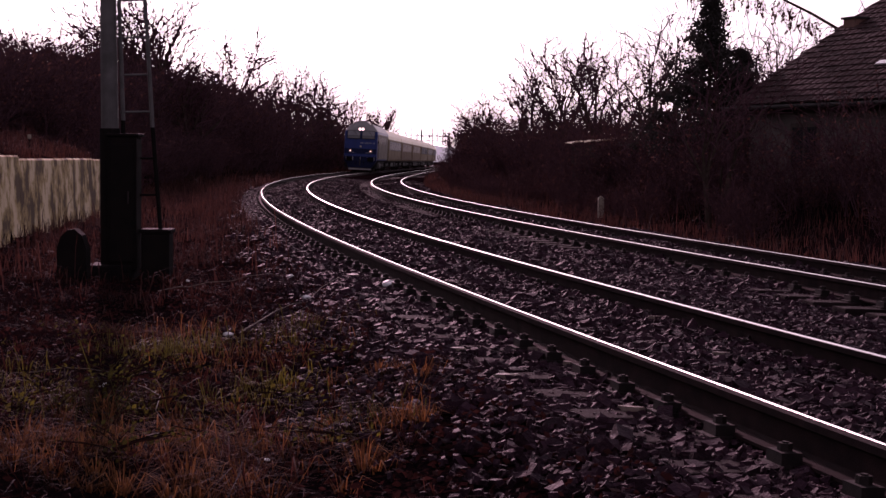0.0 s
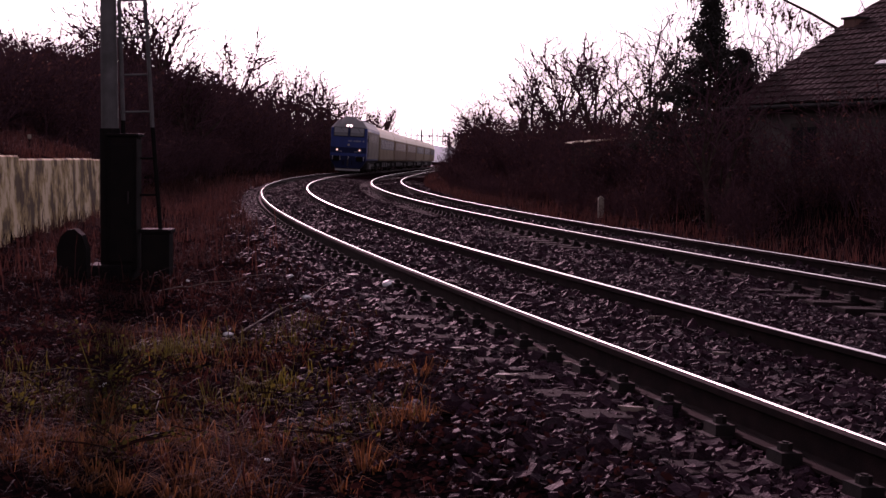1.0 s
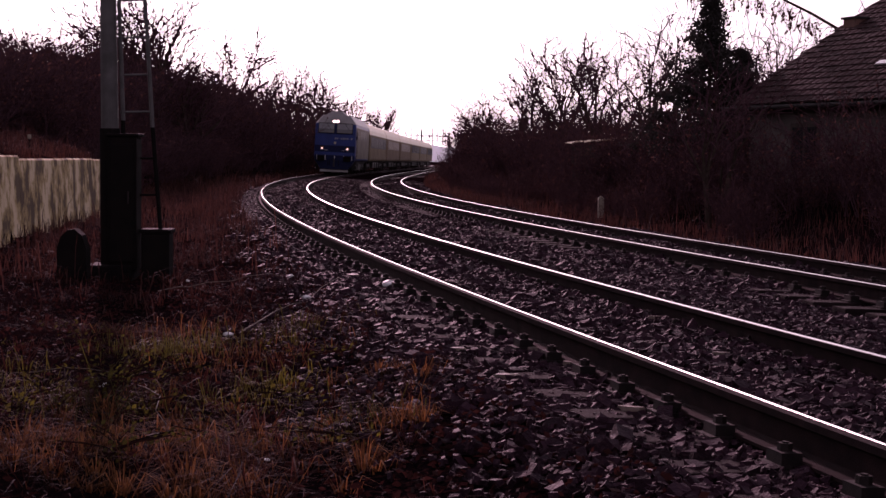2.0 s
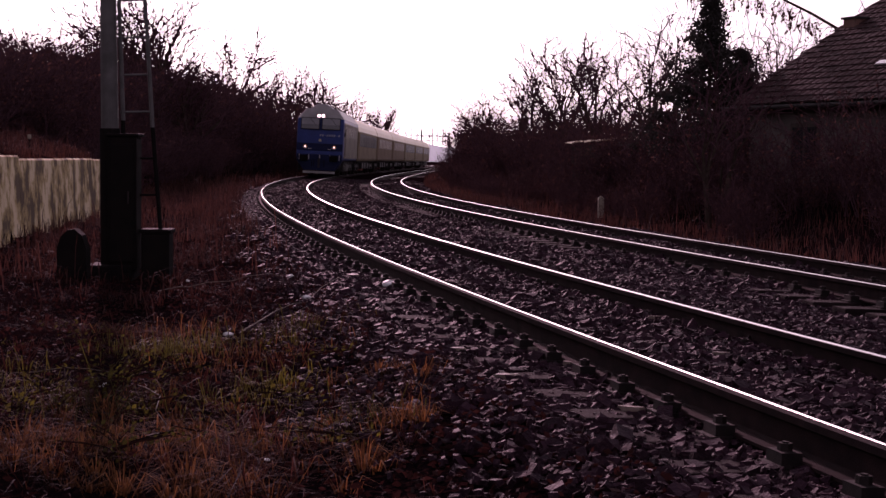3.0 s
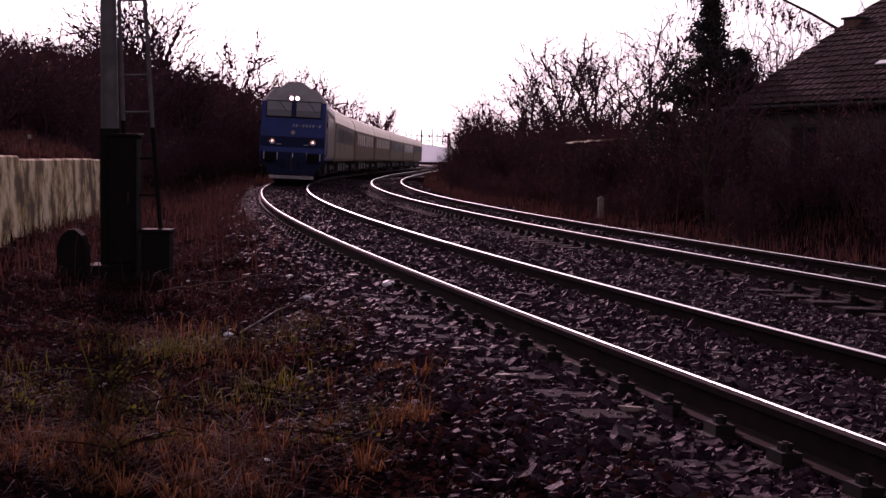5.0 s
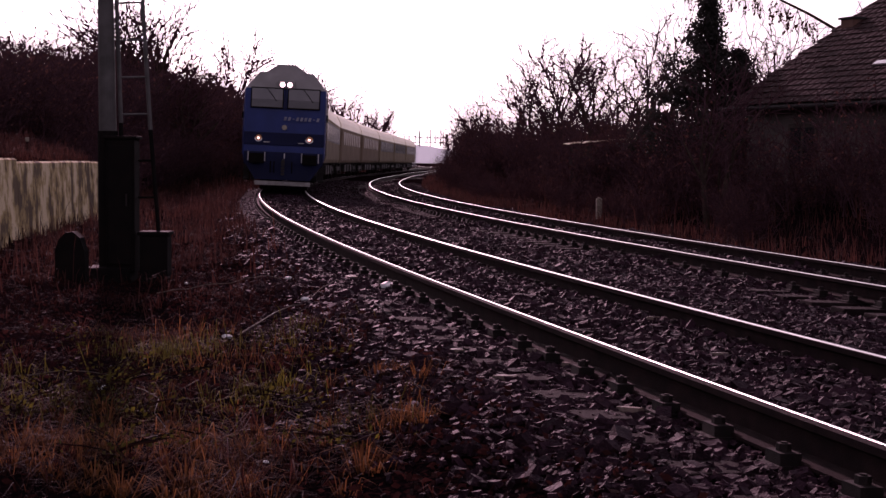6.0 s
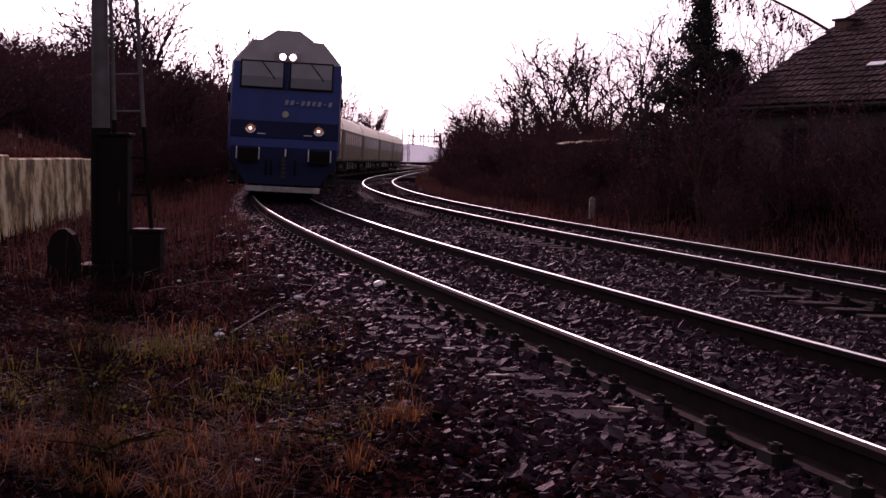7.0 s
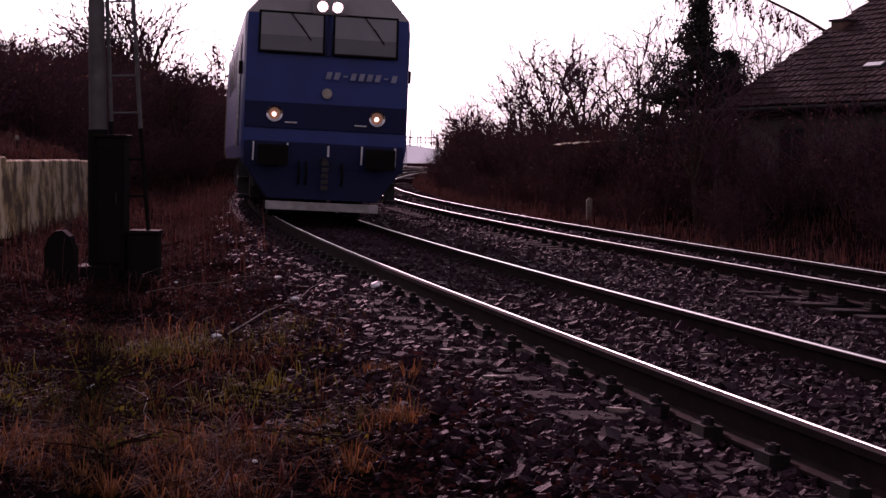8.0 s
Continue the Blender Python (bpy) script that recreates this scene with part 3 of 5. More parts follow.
        part("lamp_ring", ring(bmesh.new(), sd * 0.125, -0.11, 3.575, 0.1, 0.079, 0.05), M_CHROME, housing)
        lamp = part("headlight", ring(bmesh.new(), sd * 0.855, 0.0, 1.757, 0.135, 0.1, 0.05), M_CHROME, loco, "round lower headlight in a metal ring")
        part("reflector", disc(bmesh.new(), sd * 0.855, 0.006, 1.757, 0.1, 0.02), M_AMBER, lamp)
        part("bulb", disc(bmesh.new(), sd * 0.855 + 0.005, 0.02, 1.745, 0.036, 0.02), M_LAMPDIM, lamp, "small glowing bulb")
    part("marker_lamp", disc(bmesh.new(), 0.0, 0.005, 2.13, 0.085, 0.05), M_BEIGE, loco, "unlit round marker lamp")
    # number on the front: plain slanted bars
    for k in range(9):
        bm = bmesh.new()
        w, h = (0.07, 0.022) if k in (2, 7) else (0.085, 0.12)
        x = -0.02 - k * 0.137 + 0.12
        sh = Matrix(((1, 0, -0.25, 0), (0, 1, 0, 0), (0, 0, 1, 0), (0, 0, 0, 1)))
        box(bm, -w / 2, w / 2, 0, 0.006, -h / 2, h / 2)
        bm.transform(Matrix.Translation((x - 0.12, 0.0, 2.43)) @ sh)
        part("painted_mark", bm, M_MARK, body)
    # buffers, coupling, hoses, rails and steps
    for sd in (-1, 1):
        bm = bmesh.new()
        box(bm, sd * 0.875 - 0.17, sd * 0.875 + 0.17, 0.02, 0.1, 0.9, 1.22, 0.02)
        rod(bm, (sd * 0.875, 0.05, 1.05), (sd * 0.875, 0.5, 1.05), 0.1, 0.085, 16)
        box(bm, sd * 0.88 - 0.25, sd * 0.88 + 0.25, 0.5, 0.54, 0.9, 1.24, 0.02)
        part("buffer", bm, M_BLACK, loco, "black buffer with a rectangular head")
        for x in (0.62, 1.18):
            bm = bmesh.new()
            rod(bm, (sd * x, 0.07, 0.97), (sd * x, 0.07, 1.28), 0.016)
            rod(bm, (sd * x, 0.0, 0.985), (sd * x, 0.075, 0.985), 0.012)
            rod(bm, (sd * x, 0.0, 1.265), (sd * x, 0.075, 1.265), 0.012)
            part("grab_rail", bm, M_WHITE, loco, "white grab rail")
        bm = bmesh.new()
        rod(bm, (sd * 0.48, 0.05, 1.62), (sd * 0.68, 0.05, 1.62), 0.012)
        part("lamp_bracket", bm, M_WHITE, loco)
        bm = bmesh.new()
        rod(bm, (sd * 1.43, -0.75, 1.2), (sd * 1.43, -0.75, 2.9), 0.014)
        rod(bm, (sd * 1.43, -1.4, 1.2), (sd * 1.43, -1.4, 2.9), 0.014)
        part("door_handrail", bm, M_CHROME, loco)
        # grey panel on one side only: its paler light is put into the colour
        if sd < 0:
            part("side_panel", box(bmesh.new(), sd * 1.40 - 0.02, sd * 1.40 + 0.004, -(L - 0.6), -0.5, 1.12, 3.2, 0.0), M_SIDE, loco, "light grey side, its pale sheen painted")
        part("cab_door", box(bmesh.new(), sd * 1.40 - 0.02, sd * 1.40 + 0.012, -1.3, -0.82, 1.2, 3.1, 0.01), M_NAVY, loco)
        for y in (-2.0, -4.6, -6.4, -8.2, -10.0):
            part("side_window", box(bmesh.new(), sd * 1.40 - 0.02, sd * 1.40 + 0.012, y - 0.8, y, 2.4, 3.05, 0.02), M_WINDOW, loco)
        bm = bmesh.new()
        box(bm, sd * 1.42 - 0.04, sd * 1.42 + 0.04, -0.5, -0.42, 2.4, 2.62, 0.015)
        rod(bm, (sd * 1.38, -0.46, 2.5), (sd * 1.44, -0.46, 2.5), 0.012)
        part("mirror", bm, M_BLACK, loco)
        bm = bmesh.new()
        for z in (0.35, 0.65):
            box(bm, sd * 1.28 - 0.1, sd * 1.28 + 0.1, -1.25, -0.85, z, z + 0.03)
        box(bm, sd * 1.28 - 0.1, sd * 1.28 + 0.1, -1.27, -1.25, 0.3, 1.0)
        part("step", bm, M_UNDER, loco)
    bm = bmesh.new()
    rod(bm, (0, 0.02, 1.02), (0, 0.3, 1.0), 0.05)
    for k in range(5):
        box(bm, -0.06, 0.06, 0.24, 0.3, 0.52 + k * 0.1, 0.6 + k * 0.1, 0.015)
    part("coupling", bm, M_UNDER, loco, "black screw coupling")
    bm = bmesh.new()
    rod(bm, (-0.04, 0.3, 1.08), (-0.04, 0.3, 1.26), 0.018)
    part("coupling_handle", bm, M_WHITE, loco, "pale coupling handle")
    for x in (-0.3, 0.3, 0.42):
        bm = bmesh.new()
        pts = [Vector((x, 0.05 + 0.12 * math.sin(k * 0.6), 0.98 - 0.075 * k)) for k in range(6)]
        for a, b in zip(pts, pts[1:]):
            rod(bm, a, b, 0.022, seg=6)
        part("brake_hose", bm, M_BLACK, loco)
    for y in (-3.6, -10.8):
        bogie(loco, y, (-1.75, 0.0, 1.75), 0.5, 1.05)
    return loco


COACH_HALF = [(1.36, 0.98), (1.41, 1.15), (1.41, 2.05), (1.40, 3.02)]


def build_coach(paint, label, band, glass):
    coach = tagged(new("passenger_coach"), label, "railway coach", "coaches behind the locomotive")
    L = COACH_LENGTH
    ends = [0.0, -0.06, -(L - 0.06), -L]
    part("body", shell(COACH_HALF, ends, scales=[0.985, 1, 1, 0.985]), paint, coach)
    part("roof", shell([(1.40, 3.024), (1.34, 3.35), (1.15, 3.68), (0.8, 3.92), (0.35, 4.03)], ends, scales=[0.985, 1, 1, 0.985]), M_COACHROOF, coach, "silver-grey rounded roof", smooth=False)
    if band:
        for sd in (-1, 1):
            part("window_band", box(bmesh.new(), sd * 1.41 - 0.02, sd * 1.41 + 0.006, -(L - 0.8), -0.8, 2.0, 2.88), M_DARKBAND, coach, "dark grey band along the windows")
    n = 9
    for sd in (-1, 1):
        for k in range(n):
            y = -(2.2 + k * (L - 4.4 - 1.25) / (n - 1))
            part("window", box(bmesh.new(), sd * 1.41 - 0.02, sd * 1.41 + 0.012, y - 1.25, y, 2.05, 2.82, 0.02), glass, coach)
        for y in (-0.55, -(L - 1.3)):
            part("door", box(bmesh.new(), sd * 1.41 - 0.02, sd * 1.41 + 0.012, y - 0.75, y, 1.05, 2.95, 0.02), paint, coach)
    for y in (0.0, -L):
        part("gangway", box(bmesh.new(), -0.55, 0.55, y - 0.25, y + 0.25, 1.1, 3.2, 0.04), M_UNDER, coach, "black gangway bellows")
        for sd in (-1, 1):
            part("buffer", rod(bmesh.new(), (sd * 0.875, y - 0.3, 1.05), (sd * 0.875, y + 0.3, 1.05), 0.2, seg=14), M_UNDER, coach, "round black buffer")
    bm = bmesh.new()
    box(bm, -1.0, 1.0, -(L - 0.3), -0.3, 0.8, 1.0)
    for y in (-7.2, -9.6, -12.4):
        box(bm, -1.25, 1.25, y - 0.8, y + 0.8, 0.4, 0.85, 0.04)
    part("underframe", bm, M_UNDER, coach)
    for y in (-2.9, -(L - 2.9)):
        bogie(coach, y, (-1.25, 1.25), 0.46, 1.05)
    return coach


M_CABDARK = material("darker cab glass", (0.1, 0.1, 0.1), (0.07, 0.07, 0.072), 0.12, scale=1.0, fine=15, bump=0.0, spec=0.5)
M_AMBER = glow("warm reflector", (0.36, 0.22, 0.1), 0.3)
M_PLOUGH = material("dirty white plough paint", (0.4, 0.38, 0.36), (0.26, 0.24, 0.22), 0.7, scale=6, fine=50, bump=0.1)
M_SIDE = material("grey of the paler-lit side", (0.22, 0.19, 0.15), (0.15, 0.13, 0.105), 0.7, scale=1.2, fine=25, bump=0.05, spec=0.1)
M_BEIGE = material("cream lamp glass", (0.4, 0.36, 0.27), None, 0.3, bump=0.0)
M_MARK = material("faded white lettering paint", (0.26, 0.28, 0.36), None, 0.6, bump=0.0)
M_BLIND = material("window with drawn rose blind", (0.195, 0.125, 0.08), None, 0.4, scale=2.0, fine=20, bump=0.0, spec=0.2)
M_DARKBAND = material("dark grey coach band", (0.03, 0.03, 0.034), None, 0.5, scale=1.0, fine=20, bump=0.03, spec=0.12)
LOCO = build_locomotive()
COACHES = [build_coach(M_COACH, "pale grey coach with a dark window band", True, M_WINDOW), build_coach(M_COACHRED, "dusty rose passenger coach with silver roof", False, M_BLIND)]
for k in (2, 3, 4, 5):
    src = COACHES[1] if k == 2 else COACHES[0]
    COACHES.append(copy_thing(src, Matrix.Identity(4)))
for c in COACHES[2:]:
    for w in c.children_recursive:
        if w.name.startswith("wheelset"):
            WHEELS.append((w, w.location.y, 0.46))


# ---- signal mast, ladder and its box, beside the track ----
def build_mast():
    x, y = -4.03, 17.8
    z = gz(x, y)
    mast = tagged(new("signal_mast"), "grey steel mast with black base and ladder", "mast")
    mast.location = (x, y, z)
    part("foot", box(bmesh.new(), -0.28, 0.3, -0.28, 0.28, -0.1, 0.16, 0.03), M_BLACK, mast, "black mast foot")
    # pole and ladder are black up to about 1.8 m, grey above
    bm = bmesh.new()
    rod(bm, (0.0, 0, 0.1), (-0.015, 0, 1.8), 0.125, 0.122, 20)
    part("lower_pole", bm, M_BLACK, mast, "black lower pole")
    bm = bmesh.new()
    rod(bm, (-0.015, 0, 1.8), (-0.09, 0, 7.2), 0.105, 0.075, 20)
    part("upper_pole", bm, M_GREYPOLE, mast, "grey painted upper pole")
    rails = []
    for a, b in (((0.14, 0.05, 0.15), (0.14, 0.02, 1.9)), ((0.64, 0.02, 0.0), (0.5, 0.0, 1.82))):
        bm = bmesh.new()
        rod(bm, a, b, 0.026, seg=8)
        rails.append(part("ladder_rail", bm, M_BLACK, mast))
    for a, b in (((0.14, 0.02, 1.9), (-0.02, -0.02, 6.8)), ((0.5, 0.0, 1.82), (0.2, 0.0, 6.8))):
        bm = bmesh.new()
        rod(bm, a, b, 0.026, seg=8)
        part("ladder_rail", bm, M_GREYPOLE, mast)
    for k in range(10):
        h = 0.55 + 0.445 * k if k < 3 else 2.0 + 0.445 * (k - 3) + 0.0
        f = (h - 0.2) / 6.6
        bm = bmesh.new()
        rod(bm, (0.14 - 0.13 * f, 0.02, h), (0.62 - 0.42 * f, 0.0, h + 0.01), 0.013, seg=6)
        part("rung", bm, M_BLACK if h < 1.8 else M_GREYPOLE, mast)
    # relay box
    bx = tagged(new("relay_box"), "black sheet-steel relay box beside the mast", "box")
    bx.location = (x + 0.2, y - 0.06, z)
    part("cabinet", box(bmesh.new(), -0.19, 0.15, -0.16, 0.16, 0.1, 1.7, 0.02), M_BLACK, bx)
    part("door", box(bmesh.new(), -0.16, 0.12, -0.185, -0.162, 0.2, 1.62, 0.01), M_BLACK, bx)
    bm = bmesh.new()
    rod(bm, (0.06, -0.2, 0.9), (0.06, -0.2, 1.05), 0.012)
    part("handle", bm, M_IRON, bx)
    part("lid", box(bmesh.new(), -0.22, 0.18, -0.19, 0.19, 1.702, 1.74, 0.015), M_BLACK, bx)
    # low junction box and rounded cable cover
    jb = tagged(new("junction_box"), "low black junction box on the ground", "box")
    jb.location = (-3.45, 17.7, z)
    part("case", box(bmesh.new(), -0.17, 0.17, -0.15, 0.15, -0.05, 0.55, 0.03), M_BLACK, jb)
    part("lid", box(bmesh.new(), -0.19, 0.19, -0.17, 0.17, 0.552, 0.6, 0.015), M_BLACK, jb)
    bm = bmesh.new()
    sec = [(-0.17, 0.0), (-0.17, 0.4), (-0.13, 0.53), (-0.05, 0.61), (0.03, 0.62), (0.11, 0.55), (0.16, 0.4), (0.17, 0.0)]
    loft(bm, [[(a, yy, b - 0.05) for a, b in sec] for yy in (-0.1, 0.1)])
    cover = part("cable_cover", bm, M_BLACK)
    cover.location = (-4.18, 16.6, gz(-4.18, 16.6))
    tagged(cover, "dark round-topped metal cable cover in the grass", "cover")


build_mast()


# ---- retaining wall ----
def build_wall():
    wall = tagged(new("retaining_wall"), "stained pale concrete retaining wall below the slope", "wall", kind="structure")
    rng = random.Random(4)
    y = 8.0
    while y < 35.0:
        ln = rng.uniform(3.6, 5.0)
        y1 = min(y + ln, 35.2)
        x0, x1 = float(wall_x(y)), float(wall_x(y1))
        d = Vector((x1 - x0, y1 - y, 0))
        m = Matrix.Translation((x0, y, 0)) @ Matrix.Rotation(math.atan2(-d.x, d.y), 4, "Z")
        bm = bmesh.new()
        top = 0.98 + rng.uniform(-0.05, 0.05)
        vs = [[(-0.3, yy, -0.9), (0.16, yy, -0.9), (0.08, yy, -0.2), (0.03, yy, top - 0.03), (0.0, yy, top), (-0.3, yy, top)] for yy in (0.012, d.length * 0.33, d.length * 0.66, d.length - 0.012)]
        loft(bm, vs)
        bm.transform(m)
        part("panel", bm, M_WALL, wall)
        y = y1
    return wall


build_wall()


# ---- trees, shrubs ----
class Wood:
    """Tapered branches gathered in one list of points and faces."""

    def __init__(self):
        self.v, self.f = [], []

    def limb(self, a, b, r0, r1, seg=4):
        d = (b - a)
        if d.length < 1e-5:
            return
        q = d.to_track_quat("Z", "Y")
        k = len(self.v)
        for p, r in ((a, r0), (b, r1)):
            for i in range(seg):
                w = 6.2832 * i / seg
                self.v.append(tuple(p + q @ Vector((math.cos(w) * r, math.sin(w) * r, 0))))
        for i in range(seg):
            j = (i + 1) % seg
            self.f.append((k + i, k + j, k + seg + j, k + seg + i))

    def leaf(self, p, size, rng):
        k = len(self.v)
        n = Vector((rng.gauss(0, 1), rng.gauss(0, 1), rng.gauss(0, 1))).normalized()
        a = n.orthogonal().normalized() * size
        b = n.cross(a)
        self.v += [tuple(p - a), tuple(p + b * 0.6), tuple(p + a), tuple(p - b * 0.6)]
        self.f.append((k, k + 1, k + 2, k + 3))

    def object(self, name, mat, parent):
        return mesh_of(name, self.v, self.f, mat, parent)


def grow(wood, fine, p, d, length, r, level, rng, spread=0.6, up=0.15, last=3, floor=0.012):
    """A limb in three bent pieces, with side branches; from level 2 on they belong to the crown."""
    n = 3
    for i in range(n):
        w = (0.07, 0.18, 0.27, 0.33, 0.36)[level]
        d = (d + Vector((rng.gauss(0, w), rng.gauss(0, w), rng.gauss(0, w * 0.7) + up * (0.3 if level < 2 else 0.05)))).normalized()
        q = p + d * (length / n)
        r1 = r * (0.85 if i < n - 1 else 0.65)
        (wood if level < 2 else fine).limb(p, q, max(r, floor), max(r1, floor * 0.75), 6 if level == 0 else 4 if level < 2 else 3)
        p, r = q, r1
        if level < last:
            for _ in range((2 if i else 1, 2 if i == 1 else 1, 1, 1 if i else 0)[level]):
                side = Vector((rng.gauss(0, 1), rng.gauss(0, 1), rng.gauss(0.1, 0.6))).normalized()
                e = (d * (1 - spread * 0.55) + side * spread).normalized()
                grow(wood, fine, p, e, length * rng.uniform(0.5, 0.78), r * 0.66, level + 1, rng, spread, up, last, floor)
    if level < last:
        grow(wood, fine, p, d, length * 0.68, r * 0.8, level + 1, rng, spread, up, last, floor)


def bare_tree(seed, height, spread, up, label, stems, last=3):
    rng = random.Random(seed)
    tree = tagged(new("bare_tree"), label, "tree", "leafless trees along the line")
    wood, fine = Wood(), Wood()
    for k in range(stems):
        grow(wood, fine, Vector((k * 0.2, 0.1 * k, -0.15)), Vector((rng.gauss(0, 0.16), rng.gauss(0, 0.16), 1)).normalized() if stems > 1 else Vector((0, 0, 1)), height * 0.36, height * (0.016 if stems > 1 else 0.022), 0, rng, spread, up, last, 0.012 if stems > 1 else 0.02)
    wood.object("trunk", M_BARK, tree)
    fine.object("crown", M_TWIG, tree)
    return tree


def shrub(seed, radius, height, stems, leaves, label):
    rng = random.Random(seed)
    bush = tagged(new("shrub"), label, "shrub", "leafless shrubs on the banks")
    wood, lv = Wood(), Wood()
    for _ in range(stems):
        a = rng.uniform(0, 6.283)
        p = Vector((math.cos(a), math.sin(a), 0)) * rng.uniform(0, radius * 0.7) + Vector((0, 0, -0.12))
        d = Vector((math.cos(a) * 0.3 + rng.gauss(0, 0.25), math.sin(a) * 0.3 + rng.gauss(0, 0.25), 1)).normalized()
        ln, r = height * rng.uniform(0.45, 1.05), rng.uniform(0.01, 0.022)
        for i in range(5):
            d = (d + Vector((rng.gauss(0, 0.2), rng.gauss(0, 0.2), rng.gauss(0, 0.08)))).normalized()
            q = p + d * ln / 5
            wood.limb(p, q, r, r * 0.75, 3)
            p, r = q, r * 0.75
            for _ in range(3):
                e = (d + Vector((rng.gauss(0, 0.8), rng.gauss(0, 0.8), rng.gauss(0.2, 0.5)))).normalized()
                t = p + e * ln * rng.uniform(0.1, 0.3)
                wood.limb(p, t, max(r * 0.6, 0.006), 0.005, 3)
                if rng.random() < leaves:
                    lv.leaf(p.lerp(t, rng.uniform(0.4, 1)), rng.uniform(0.022, 0.05), rng)
                for _ in range(1):
                    w = t + Vector((rng.gauss(0, 1), rng.gauss(0, 1), rng.gauss(0.3, 0.8))).normalized() * ln * rng.uniform(0.06, 0.16)
                    wood.limb(p.lerp(t, rng.uniform(0.3, 0.9)), w, 0.006, 0.005, 3)
                    if rng.random() < leaves:
                        lv.leaf(w, rng.uniform(0.022, 0.05), rng)
    wood.object("thicket", M_TWIG, bush)
    lv.object("foliage", M_DRYLEAF, bush)
    return bush


def conifer(x, y, height, radius, seed, label):
    rng = random.Random(seed)
    tree = tagged(new("conifer"), label, "tree", "conifers beside the house")
    wood, lv = Wood(), Wood()
    wood.limb(Vector((0, 0, -0.2)), Vector((0.05, 0, height)), 0.11, 0.015, 8)
    h = 0.6
    while h < height:
        k = 1 - (h - 0.4) / height
        for _ in range(7):
            a = rng.uniform(0, 6.283)
            ln = radius * k ** 1.25 * rng.uniform(0.4, 1.15) + 0.05
            p = Vector((0, 0, h))
            q = p + Vector((math.cos(a) * ln, math.sin(a) * ln, ln * rng.uniform(-0.1, 0.45)))
            wood.limb(p, q, 0.016, 0.005, 3)
            # needle clumps along the branch, the largest towards its tip
            for j in range(2 + int(ln * 7)):
                f = rng.uniform(0.1, 1.05) ** 0.7
                c = p.lerp(q, f)
                w = 0.04 + 0.07 * f
                for _ in range(20):
                    lv.leaf(c + Vector((rng.gauss(0, w), rng.gauss(0, w), rng.gauss(0, w * 0.8))), rng.uniform(0.025, 0.055), rng)
        h += 0.15
    wood.object("trunk", M_BARK, tree)
    lv.object("crown", M_CONIFER, tree)
    tree.location = (x, y, gz(x, y))
    return tree


def put(src, used, x, y, k, turn, tall=1.0):
    m = Matrix.Translation((x, y, gz(x, y))) @ Matrix.Rotation(turn, 4, "Z") @ Matrix.Diagonal((k, k, k * tall, 1))
    if src not in used:
        used.add(src)
        src.matrix_basis = m
        return src
    return copy_thing(src, m @ Matrix.Diagonal((1 / src.scale.x, 1 / src.scale.y, 1 / src.scale.z, 1)))


